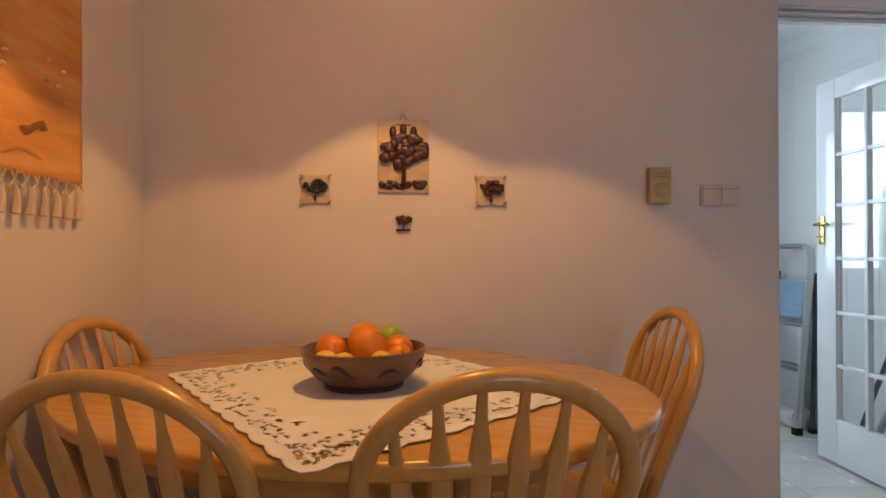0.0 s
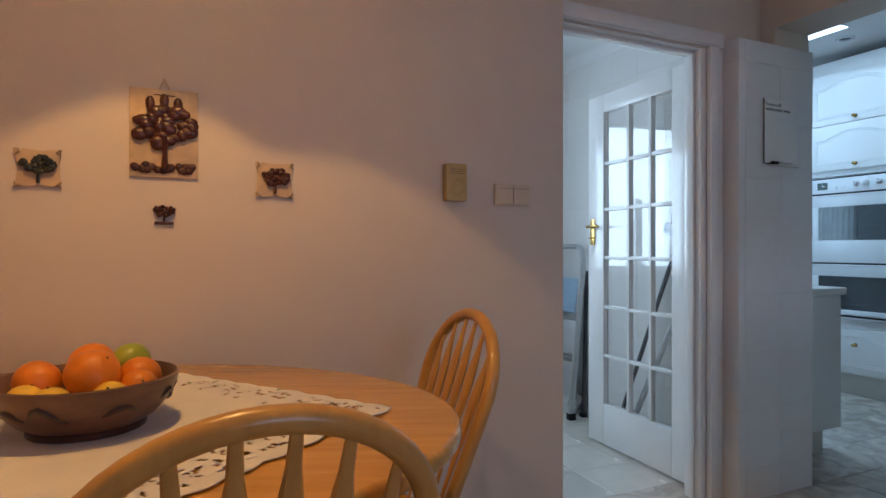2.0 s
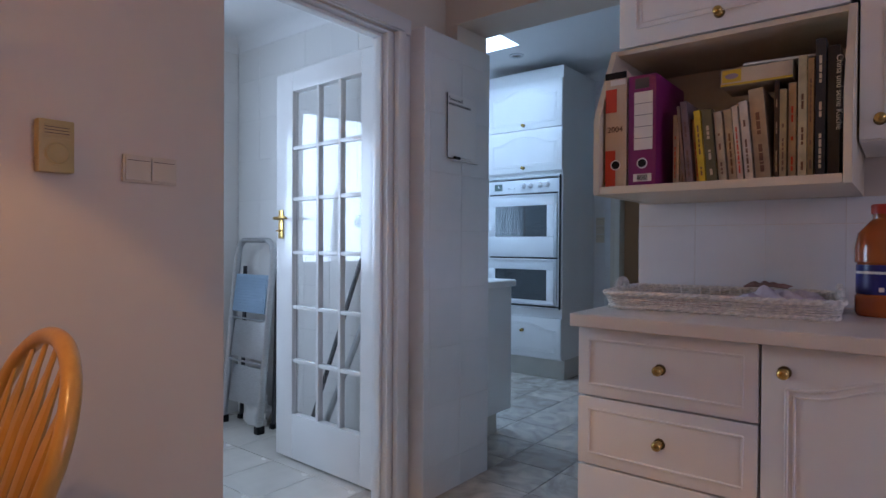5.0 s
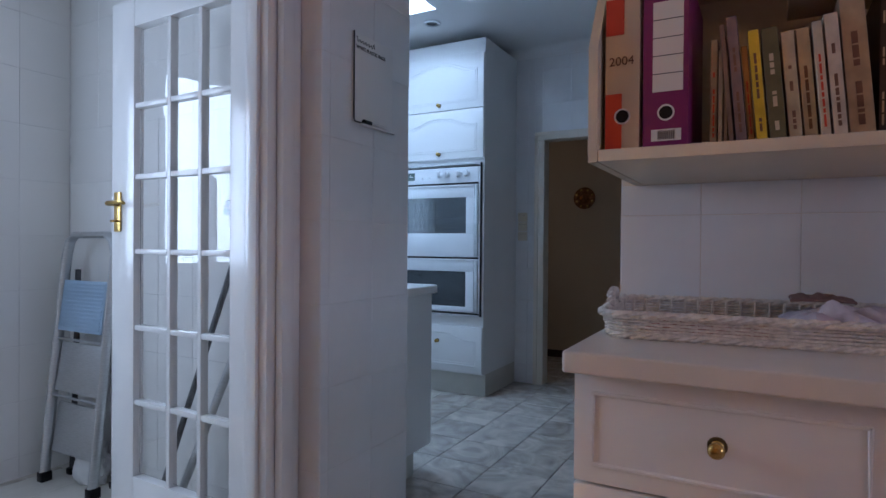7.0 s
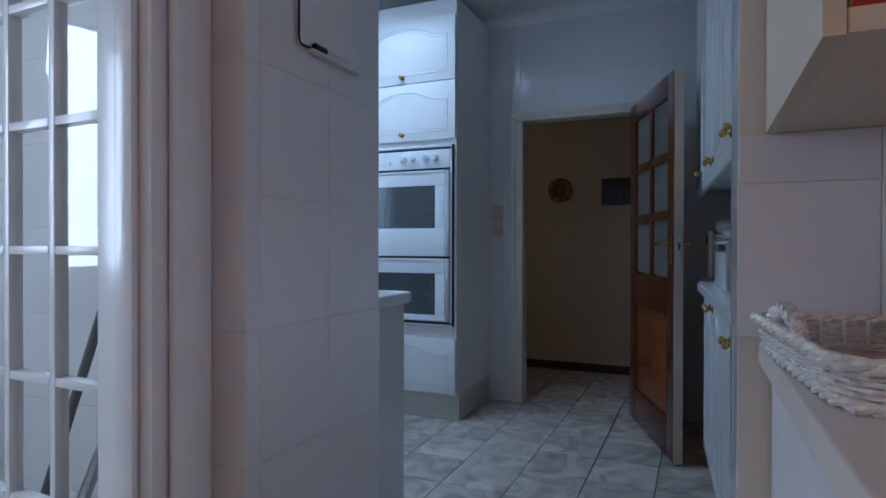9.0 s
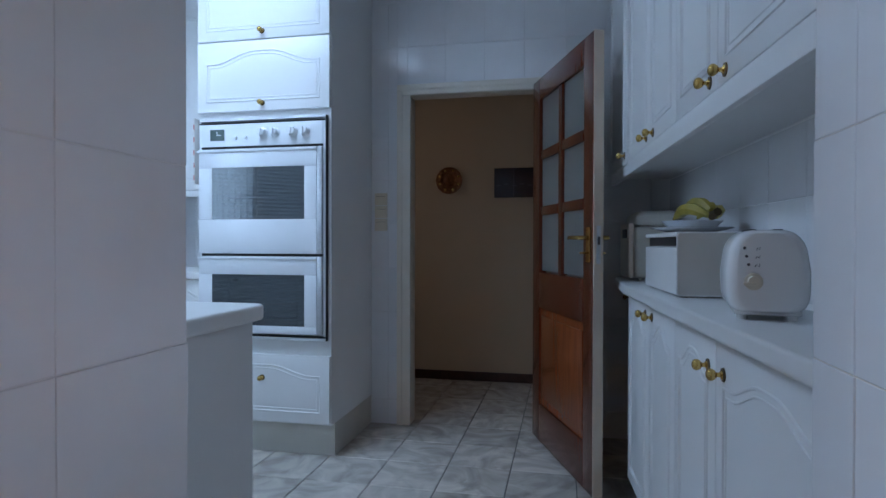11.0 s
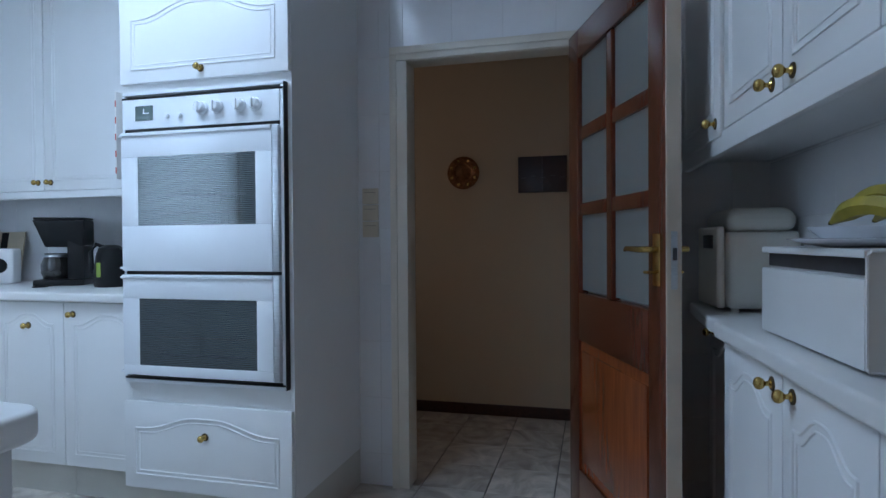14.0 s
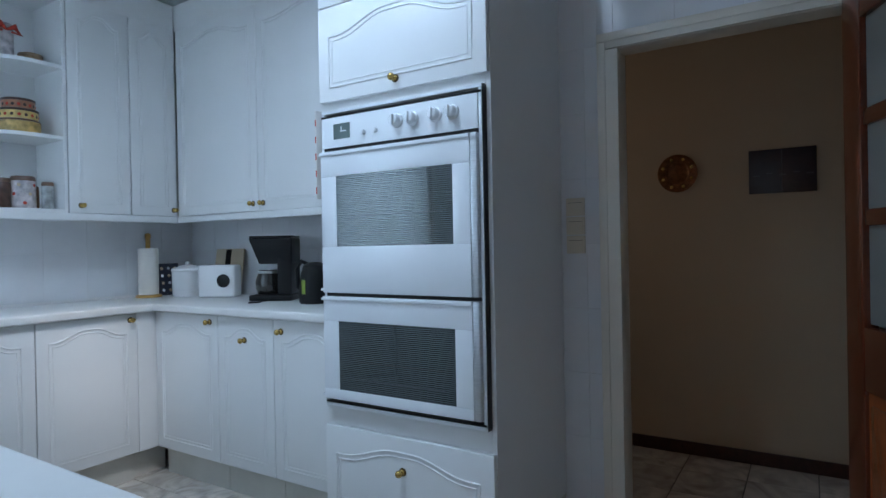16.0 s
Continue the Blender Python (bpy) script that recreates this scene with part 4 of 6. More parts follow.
BX, BY, BZ = 0.401, 1.676, TZ + 0.0062
bowl = thing("fruit_bowl", "brown glazed stoneware bowl with dark brush strokes", "bowl", pose(BX, BY, BZ) @ Matrix.Diagonal((0.87, 0.87, 0.95, 1)))
part("bowl_body", lathe([(0, 0.0), (0.088, 0.0), (0.096, 0.004), (0.098, 0.012), (0.118, 0.024), (0.143, 0.050), (0.156, 0.082), (0.158, 0.089), (0.153, 0.091), (0.148, 0.084), (0.135, 0.052), (0.105, 0.026), (0, 0.016)], 40), M_POT, bowl)
part("foot_ring", lathe([(0.0885, 0.001), (0.099, 0.001), (0.1005, 0.011), (0.0985, 0.0125)], 40), M_POTD, bowl)
for k in range(9):
    a0 = k * 40 + (k % 3) * 5
    pts = []
    for i in range(7):
        a = radians(a0 + i * 4.2)
        z = 0.054 + 0.012 * math.sin(i / 6 * math.pi * (1 if k % 2 else 1.6)) - (0.010 if k % 2 else 0)
        r = 0.118 + (z - 0.024) / 0.026 * 0.025 if z < 0.05 else 0.143 + (z - 0.05) / 0.032 * 0.013
        pts.append(((r + 0.0004) * math.cos(a), (r + 0.0004) * math.sin(a), z))
    part("brush_stroke", tube(pts, [0.001, 0.004, 0.0055, 0.0055, 0.0045, 0.003, 0.001], 6, flat=1.0), M_POTD, bowl)


def fruit(kind, x, y, z, r, material, label, squash=0.94):
    r *= 0.92
    bm = fresh()
    bmesh.ops.create_uvsphere(bm, u_segments=20, v_segments=14, radius=r)
    for v in bm.verts:
        v.co *= 1 + 0.025 * noise.noise(v.co * 30 + Vector((x * 50, y * 50, 0)))
        v.co.z *= squash
    t = single(kind, bm, material, label, kind, pose(BX + 0.87 * x, BY + 0.87 * y, BZ + 0.95 * z - 0.016, 20 + 400 * x, 60 + 700 * y, 0), "fruit in the bowl")
    part("stem_end", lathe([(0, r * squash - 0.001), (0.0022, r * squash - 0.0005), (0.0018, r * squash + 0.0012), (0, r * squash + 0.001)], 8), M_BAND, t)


OR = "bright orange with dimpled peel in the bowl"
fruit("orange", -0.082, 0.010, 0.098, 0.040, M_ORANGE, OR)
fruit("orange", 0.012, -0.035, 0.112, 0.046, M_ORANGE, OR)
fruit("orange", 0.000, 0.055, 0.112, 0.044, M_ORANGE, OR)
fruit("orange", 0.086, 0.015, 0.094, 0.038, M_ORANGE, OR)
fruit("orange", 0.088, -0.050, 0.088, 0.032, M_ORANGE, "small orange near the bowl rim")
fruit("apple", 0.066, 0.075, 0.112, 0.038, M_LIME, "green apple behind the oranges")
for x, y in ((-0.088, -0.058), (-0.045, -0.095), (0.045, -0.095), (-0.085, 0.078)):
    fruit("lemon", x, y, 0.082, 0.030, M_LEMON, "yellow lemon near the bowl rim", 0.9)

# ceramic plaques
def petals(bm, items, y):
    """Overlapping clay blobs as flattened balls: x, z, rx, rz."""
    for x, z, rx, rz in items:
        bmesh.ops.create_uvsphere(bm, u_segments=10, v_segments=7, radius=1, matrix=Matrix.LocRotScale((x, y, z), None, (rx, 0.007, rz)))


def tree_clay(w, h, seed, leaves=True):
    r = random.Random(seed)
    bm = fresh()
    for i in range(40):
        a, d = r.uniform(0, 2 * math.pi), math.sqrt(r.random())
        petals(bm, [(w * 0.40 * d * math.cos(a), h * 0.57 + h * 0.22 * d * math.sin(a), w * r.uniform(0.07, 0.12), w * r.uniform(0.06, 0.10))], -0.008 - 0.004 * r.random())
    if leaves:
        for dx in (-0.18, 0, 0.18):
            petals(bm, [(w * dx, h * 0.87 - abs(dx) * w * 0.25, w * 0.065, h * 0.085)], -0.007)
    tube([(0, -0.006, h * 0.08), (w * 0.01, -0.006, h * 0.28), (0, -0.006, h * 0.45)], [w * 0.085, w * 0.06, w * 0.09], 8, bm, flat=0.6)
    return bm


pq = thing("wall_plaque", "cream ceramic plaque with a dark relief tree", "plaque", pose(0.503, YN - 0.001, 1.325))
bm = block(-0.085, -0.008, 0.0, 0.085, 0, 0.241, 0.003)
part("tablet", bm, M_CERAM, pq)
part("relief_tree", tree_clay(0.19, 0.235, 1), M_CERAMD, pq, "maroon glazed tree in relief", pose(0, -0.008, 0.004))
bm = fresh()
rr = random.Random(4)
petals(bm, [(rr.uniform(-0.08, 0.08), 0.018 + rr.uniform(0, 0.016), 0.011, 0.010) for i in range(26)], -0.011)
part("relief_bushes", bm, M_CERAMD, pq)
part("hanging_cord", tube([(-0.014, -0.004, 0.237), (-0.005, -0.004, 0.258), (0, -0.003, 0.272), (0.005, -0.004, 0.258), (0.016, -0.004, 0.237)], 0.0022, 6), M_FRINGE, pq)
part("slot", block(-0.026, -0.0095, 0.223, 0.026, -0.0085, 0.226), M_CERAMD, pq)


def square_plaque(x, z, s, m, seed, label):
    t = thing("small_plaque", label, "plaque", pose(x, YN - 0.001, z), "small plaques")
    out = []
    for i in range(40):
        a = 2 * math.pi * i / 40
        r = s * 0.5 / max(abs(math.cos(a)), abs(math.sin(a))) * (1 - 0.05 * math.cos(4 * a) + 0.02 * math.sin(7 * a + seed))
        r = min(r, s * 0.64)
        out.append((r * math.cos(a), s / 2 + r * math.sin(a)))
    bm = extrude_outline(out, 0.007, 'y', -0.008)
    part("tablet", bm, M_CERAM, t)
    part("relief_tree", tree_clay(s * 0.95, s * 1.02, seed, False), m, t, "", pose(0, -0.008, 0))
    for cx_ in (-1, 1):
        for cz_ in (0.05, 0.95):
            part("curl", tube([(cx_ * s * 0.44, -0.009, s * cz_), (cx_ * s * 0.5, -0.009, s * (cz_ - 0.06)), (cx_ * s * 0.5, -0.009, s * (cz_ + 0.06))], 0.006, 6), M_CERAM, t)
    return t


square_plaque(0.215, 1.290, 0.092, M_CERAMT, 2, "small cream plaque with dark blossoming tree")
square_plaque(0.796, 1.284, 0.098, M_CERAMD, 3, "small cream plaque with maroon tree")
tiny = thing("tiny_tree_plaque", "tiny dark ceramic tree hung on the wall", "plaque", pose(0.502, YN - 0.001, 1.197))
part("relief_tree", tree_clay(0.062, 0.064, 6, False), M_CERAMD, tiny)
part("ground", block(-0.024, -0.010, 0, 0.024, 0, 0.008, 0.003), M_CERAMD, tiny)

bell = thing("door_chime", "yellowed plastic door chime box on the wall", "door chime", pose(1.342, YN - 0.001, 1.290))
part("case", block(0, -0.032, 0, 0.075, 0, 0.123, 0.004), M_CREAMP, bell)
part("grille", block(0.010, -0.0345, 0.086, 0.065, -0.0322, 0.112, 0.002), M_CREAMP, bell)
for i in range(3):
    part("slit", block(0.012, -0.0352, 0.090 + i * 0.007, 0.063, -0.0346, 0.0915 + i * 0.007), M_POTD, bell)
part("rosette", lathe([(0, 0), (0.026, 0), (0.026, 0.003), (0.022, 0.005), (0.019, 0.003), (0, 0.0035)], 28, pose(0.0375, -0.0321, 0.044, 90)), M_CREAMP, bell)
part("frame_line", block(0.008, -0.034, 0.078, 0.067, -0.0322, 0.081), M_CREAMP, bell)
sw = thing("light_switch", "ivory double rocker light switch on the wall", "light switch", pose(1.537, YN - 0.001, 1.283))
part("plate", block(0, -0.009, 0, 0.142, 0, 0.073, 0.003), M_SWITCH, sw)
for i in range(2):
    part("rocker", block(0.005 + i * 0.067, -0.0135, 0.006, 0.070 + i * 0.067, -0.0092, 0.067, 0.002), M_SWITCH, sw)
    part("rocker_line", block(0.009 + i * 0.067, -0.0142, 0.0575, 0.066 + i * 0.067, -0.0136, 0.0590), M_POTD, sw)

# woven hanging on the west wall
wh = thing("wall_hanging", "orange and cream woven wool wall hanging with fringe", "wall hanging", pose(XW + 0.002, 1.30, 1.30))
WL, WHH = 0.635, 0.95
bm = fresh()
nx, nz = 40, 60
gv = [[bm.verts.new((0.012 + 0.004 * noise.noise((i * 0.2, j * 0.2, 1)), WL * i / nx, WHH * j / nz)) for j in range(nz + 1)] for i in range(nx + 1)]
for i in range(nx):
    for j in range(nz):
        bm.faces.new((gv[i][j], gv[i + 1][j], gv[i + 1][j + 1], gv[i][j + 1]))
cl2 = part("weave", bm, M_TAP, wh)
so = cl2.modifiers.new("thickness", 'SOLIDIFY')
so.thickness, so.offset = 0.008, -1
r = random.Random(9)
for k in range(12):
    y0, z0 = r.uniform(0.05, WL - 0.16), r.uniform(0.03, WHH - 0.04)
    ln = r.uniform(0.05, 0.20)
    m_ = (M_TAP, M_TAPD, M_TAPO)[k % 3]
    ln = min(ln, WL - 0.012 - y0)
    part("woven_streak", tube([(0.0145, y0 + ln * i / 6, z0 + 0.012 * math.sin(i * 0.9 + k)) for i in range(7)], [0.001] + [r.uniform(0.003, 0.012) for i in range(5)] + [0.001], 6, flat=0.3, up=(1, 0, 0)), m_, wh)
for k in range(7):
    y0, z0 = r.uniform(0.30, WL - 0.02), r.choice((0.19, 0.22, 0.25, 0.27)) + r.uniform(-0.01, 0.01)
    part("knot", lathe([(0, -0.006), (0.006, -0.002), (0.007, 0.002), (0, 0.006)], 8, pose(0.018, y0, z0)), M_TAPL, wh)
bm = fresh()
for i in range(33):
    y = 0.01 + (WL - 0.02) * i / 32
    tube([(0.012, y, 0.004), (0.014, y + 0.009 * (-1) ** i, -0.014), (0.014, y - 0.009 * (-1) ** i, -0.030)], 0.0028, 5, bm)
part("fringe_net", bm, M_FRINGE, wh)["kind"] = "stuff"
for i in range(13):
    y = 0.02 + (WL - 0.04) * i / 12
    part("tassel", tube([(0.014, y, -0.026), (0.015, y + 0.003, -0.050), (0.014, y - 0.002, -0.085)], [0.004, 0.008, 0.011], 7), M_FRINGE, wh)

# pendant over the table
pd = thing("pendant_lamp", "cream fabric cone pendant lamp hanging over the table", "pendant lamp", pose(0.49, 1.50, 0))
part("cord", tube([(0, 0, 2.27), (0, 0, 2.40), (0, 0, 2.4985)], 0.004, 8), M_DARK, pd)
part("socket", lathe([(0, 2.19), (0.018, 2.19), (0.02, 2.25), (0.01, 2.27), (0, 2.27)], 16), M_DARK, pd)
scal = [(0.122, 2.215), (0.124, 2.19), (0.130, 2.12), (0.140, 2.034)]
bm = lathe(scal, 96)
for v in bm.verts:
    if v.co.z < 2.04:
        a = math.atan2(v.co.y, v.co.x)
        v.co.z += 0.015 * abs(math.sin(4 * (a - radians(70.5))))
sh = part("shade", bm, M_SHADE, pd)
so = sh.modifiers.new("thickness", 'SOLIDIFY')
so.thickness = 0.0015
for k in range(3):
    part("shade_spoke", tube([(0.015 * math.cos(k * 2.094), 0.015 * math.sin(k * 2.094), 2.222), (0.121 * math.cos(k * 2.094), 0.121 * math.sin(k * 2.094), 2.219)], 0.0018, 6), M_DBRASS, pd)
part("shade_ring", lathe([(0.118, 2.215), (0.124, 2.215), (0.124, 2.221), (0.118, 2.221), (0.118, 2.215)], 28), M_DBRASS, pd)
bb = part("bulb", lathe([(0, 2.118), (0.018, 2.124), (0.028, 2.15), (0.020, 2.175), (0.014, 2.189), (0, 2.1895)], 16), M_BULB, pd, "lit warm bulb")
bb.visible_shadow = False


# ---- utility room things ----
lad = thing("step_ladder", "folded aluminium step ladder leaning on the wall", "step ladder", None)
LY0, LY1 = 3.735, 4.115
hoop = [(2.905, LY0, 0.03), (2.955, LY0, 0.55), (3.005, LY0, 1.05), (3.008, LY0 + 0.02, 1.115), (3.010, LY0 + 0.065, 1.145), (3.010, LY1 - 0.065, 1.145), (3.008, LY1 - 0.02, 1.115), (3.005, LY1, 1.05), (2.955, LY1, 0.55), (2.905, LY1, 0.03)]
part("front_frame", tube(hoop, 0.016, 10, flat=1.5, up=(1, 0, 0)), M_ALU, lad)
for y in (LY0 + 0.02, LY1 - 0.02):
    part("rear_leg", tube([(3.02, y, 0.03), (3.035, y, 0.5), (3.045, y, 0.98)], 0.013, 8), M_GREYM, lad)
for y in (LY0, LY1):
    part("rubber_foot", block(2.882, y - 0.022, 0, 2.930, y + 0.022, 0.045, 0.005), M_DARK, lad)
for y in (LY0 + 0.02, LY1 - 0.02):
    part("rubber_foot", block(3.0, y - 0.018, 0, 3.04, y + 0.018, 0.03, 0.004), M_DARK, lad)
st = part("step", block(-0.006, 0, 0, 0.012, 0.335, 0.235, 0.004), M_STEPM, lad, "blue-grey ribbed plastic step", pose(2.955, LY0 + 0.022, 0.70, 0, 8, 0))
for i in range(13):
    part("rib", block(-0.010, 0.01, 0.012 + i * 0.017, -0.0062, 0.325, 0.021 + i * 0.017, 0.001), M_STEPM, st)
for z in (0.42, 0.14):
    part("step", block(-0.008, 0, 0, 0.010, 0.335, 0.225, 0.004), M_ALU, lad, "", pose(2.945 - (0.42 - z) * 0.05, LY0 + 0.022, z, 0, 9, 0))
for z in (0.40, 0.66):
    part("pivot_rod", tube([(2.962 - (0.7 - z) * 0.1, LY0 - 0.02, z), (2.962 - (0.7 - z) * 0.1, LY1 + 0.02, z)], 0.006, 8), M_ALU, lad)
for k, (a, b, r_, m_, nm, lb, h) in enumerate((((2.86, 3.27, 0.02), (2.955, 2.86, 1.20), 0.012, M_GREYM, "broom", "dark broom leaning upside down behind the door", 1),
                                             ((2.90, 3.22, 0.012), (3.00, 2.80, 1.02), 0.016, M_ALU, "mop", "grey metal mop pole leaning behind the door", 0))):
    t = thing(nm, lb, nm)
    part("handle", tube([a, ((a[0] + b[0]) / 2, (a[1] + b[1]) / 2, (a[2] + b[2]) / 2), b], r_, 10), m_, t)
    part("tip", lathe([(0, -0.012), (r_ * 1.2, -0.010), (r_ * 1.2, 0.03), (0, 0.03)], 10, pose(*a)), M_DARK, t)
    if h:
        part("head", block(-0.03, -0.09, 0, 0.03, 0.095, 0.06, 0.012), M_DARK, t, "black brush head", pose(b[0], b[1] + 0.01, b[2] - 0.01, 18, 0, 0))
        bm = fresh()
        rb = random.Random(2)
        for i in range(70):
            x, y = rb.uniform(-0.025, 0.025), rb.uniform(-0.085, 0.085)
            tube([(x, y, 0.058), (x * 1.2, y * 1.2, 0.13)], 0.0014, 4, bm)
        part("bristles", bm, M_DARK, t, "", pose(b[0], b[1], b[2] - 0.01, 18, 0, 0))["kind"] = "stuff"
bag = thing("plastic_bag", "crumpled translucent plastic bag behind the ladder", "plastic bag", pose(3.0, 3.90, 0))
bm = fresh()
bmesh.ops.create_icosphere(bm, subdivisions=4, radius=0.10)
for v in bm.verts:
    v.co *= 1 + 0.35 * noise.noise(v.co * 18) + 0.2 * noise.noise(v.co * 45)
    v.co.x *= 0.55
    v.co.z = max(-0.095, v.co.z * 1.1)
part("bag_body", bm, mat("milky_plastic_film", (0.70, 0.70, 0.70), 0.3, var=0.1), bag, "", pose(0, 0, 0.0965))

# ---- dining side of the kitchen wall ----
wbd = thing("memo_board", "white memo board with black edge and handwriting", "memo board", pose(2.945, 2.376, 1.515))
part("board", block(0, -0.006, 0, 0.228, 0, 0.296, 0.002), M_GLOSS, wbd)
part("edge_line", tube([(0.002, -0.0062, 0.296), (0.002, -0.0062, 0.012), (0.005, -0.0062, 0.004), (0.014, -0.0062, 0.002), (0.06, -0.0062, 0.002)], 0.0028, 6), M_DARK, wbd, "black plastic edge")
part("pen_tray", block(0.03, -0.022, -0.008, 0.228, -0.0065, -0.002, 0.002), M_GLOSS, wbd)
pen_ob = single("marker_pen", tube([(0.0, 0, 0), (0.03, 0, 0), (0.032, 0, 0), (0.13, 0, 0)], [0.0075, 0.0075, 0.006, 0.005], 10), M_GLOSS, "white marker pen with black cap on the tray", "pen", pose(2.99, 2.3605, 1.5195))
part("cap", tube([(-0.002, 0, 0), (0.036, 0, 0)], 0.0085, 10), M_DARK, pen_ob)


def words(name, text, size, m, material, parent, depth=0.0006):
    cu = bpy.data.curves.new(name, 'FONT')
    cu.body, cu.size, cu.extrude = text, size, depth
    tmp = bpy.data.objects.new(name + "_src", cu)
    me = bpy.data.meshes.new_from_object(tmp)
    bpy.data.objects.remove(tmp)
    me.materials.clear()
    me.materials.append(material)
    ob = new(name, me)
    ob.parent, ob.matrix_basis = parent, m
    return ob


words("handwriting", "WHITE PLASTIC BAGS", 0.017, pose(0.012, -0.0068, 0.243, 90), M_PRINT, wbd)
part("handwriting_scrawl", tube([(0.012 + 0.0052 * i, -0.0066, 0.270 + 0.006 * math.sin(i * 2.1) + (0.008 if i in (0, 1, 19) else 0)) for i in range(21)], 0.0014, 5), M_PRINT, wbd)

# books and binders on the shelf
SZ = 1.3025


def binder(y0, w, h, cover, label, spots):
    t = thing("ring_binder", label, "binder", pose(2.578, y0, SZ), "binders")
    part("cover", block(0, -w, 0, 0.27, 0, h, 0.003), cover, t)
    part("paper_block", block(0.262, -w + 0.005, 0.006, 0.2712, -0.005, h - 0.002), M_PAPER, t)
    for (za, zb, ya, yb, m_, nm) in spots:
        part(nm, block(-0.0012, -w * yb, za, 0.0005, -w * ya, zb), m_, t)
    part("finger_hole", lathe([(0, 0.0012), (0.0125, 0.0012), (0.0135, 0.002), (0.0155, 0.002), (0.0155, 0), (0, 0)], 20, pose(-0.0008, -w * 0.52, 0.065, 0, -90, 0)), M_GLOSS, t, "metal ringed finger hole")
    part("hole_dark", lathe([(0, 0), (0.0122, 0), (0.0122, 0.0006), (0, 0.0006)], 20, pose(-0.0020, -w * 0.52, 0.065, 0, -90, 0)), M_DARK, t)
    return t


M_RED = mat("red_card", (0.55, 0.045, 0.02), 0.5, var=0.1)
M_CARD = mat("cream_card", (0.58, 0.47, 0.34), 0.6, var=0.08)
M_PURP = mat("purple_card", (0.20, 0.012, 0.115), 0.4, var=0.1)
b1 = binder(1.470, 0.066, 0.345, M_CARD, "cream and red ring binder on the shelf", [(0.0, 0.11, 0.02, 0.50, M_RED, "red_block"), (0.225, 0.295, 0.02, 0.55, M_RED, "red_block"), (0.325, 0.345, 0.0, 1.0, M_DARK, "dark_band"), (0.306, 0.322, 0.25, 0.95, M_PAPER, "label_strip")])
words("binder_date", "2004", 0.024, pose(-0.0016, -0.008, 0.165, 90, 0, -90), M_POT, b1)
b2_ = binder(1.398, 0.082, 0.325, M_PURP, "purple ring binder with white label", [(0.105, 0.275, 0.22, 0.88, M_PAPER, "label"), (0.012, 0.034, 0.2, 0.85, M_PAPER, "barcode_label"), (0.285, 0.315, 0.25, 0.75, M_GREYM, "grey_mark")])
for i in range(4):
    part("label_line", block(-0.0019, -0.072, 0.138 + i * 0.034, -0.0013, -0.018, 0.1395 + i * 0.034), M_GREYM, b2_)
for i in range(9):
    part("barcode_bar", block(-0.0019, -0.058 + i * 0.0035, 0.015, -0.0013, -0.0565 + i * 0.0035, 0.031), M_PRINT, b2_)

BOOKS = [(1.283, 0.012, 0.205, (0.45, 0.38, 0.30)), (1.268, 0.007, 0.18, (0.50, 0.42, 0.33)), (1.258, 0.006, 0.17, (0.33, 0.24, 0.18)), (1.248, 0.008, 0.225, (0.30, 0.22, 0.22)),
         (1.236, 0.017, 0.235, (0.22, 0.15, 0.16)), (1.216, 0.010, 0.185, (0.55, 0.28, 0.10)), (1.203, 0.017, 0.205, (0.68, 0.47, 0.03)), (1.182, 0.026, 0.205, (0.12, 0.105, 0.05)),
         (1.152, 0.020, 0.195, (0.46, 0.38, 0.27)), (1.128, 0.020, 0.20, (0.56, 0.47, 0.34)), (1.104, 0.014, 0.205, (0.58, 0.48, 0.36)), (1.086, 0.020, 0.215, (0.62, 0.52, 0.42)),
         (1.062, 0.036, 0.245, (0.42, 0.31, 0.20)), (1.022, 0.011, 0.262, (0.06, 0.035, 0.03)), (1.008, 0.016, 0.235, (0.40, 0.30, 0.16)), (0.989, 0.018, 0.25, (0.48, 0.36, 0.22)),
         (0.967, 0.020, 0.315, (0.58, 0.52, 0.36)), (0.943, 0.013, 0.30, (0.33, 0.20, 0.08)), (0.927, 0.022, 0.345, (0.015, 0.017, 0.025)), (0.902, 0.026, 0.325, (0.010, 0.010, 0.012))]
rb = random.Random(8)
for i, (y0, w, h, c) in enumerate(BOOKS):
    dep = rb.uniform(0.15, 0.20) + (0.04 if h > 0.29 else 0)
    lean = 5 if 3 <= i <= 12 else 0
    fx_ = 2.60 + rb.uniform(0, 0.03)
    t = thing("book", ("black hardback book" if sum(c) < 0.1 else "yellow paperback book" if c[0] > 0.65 else "worn cream paperback book" if c[0] > 0.4 else "brown worn book") + " standing on the shelf", "book", pose(fx_, y0, SZ, -lean, 0, 0), "books on the shelf")
    m_ = mat("book_cover", c, 0.42, var=0.25, scale=25)
    bm = fresh()
    box(bm, 0, -w, 0, 0.003, 0, h, 0.0008, 1)
    box(bm, 0.0031, -0.0022, 0, dep, 0, h)
    box(bm, 0.0031, -w, 0, dep, -w + 0.0022, h)
    part("cover", bm, m_, t)
    part("pages", block(0.0032, -w + 0.0023, 0.003, dep - 0.003, -0.0023, h - 0.004), M_PAPER, t)
    dark = sum(c) < 0.35
    last_book = t
    z = 0.02
    if w > 0.009 and i < len(BOOKS) - 1:
        while z < h - 0.06:
            ln = rb.uniform(0.006, 0.022)
            part("title_bar", block(-0.0006, -w * 0.62, z, 0.0004, -w * 0.36, min(h - 0.015, z + ln)), M_CARD if dark else (M_POT if i % 5 else M_RED), t)
            z += ln + (0.003 if rb.random() < 0.75 else rb.uniform(0.02, 0.05))
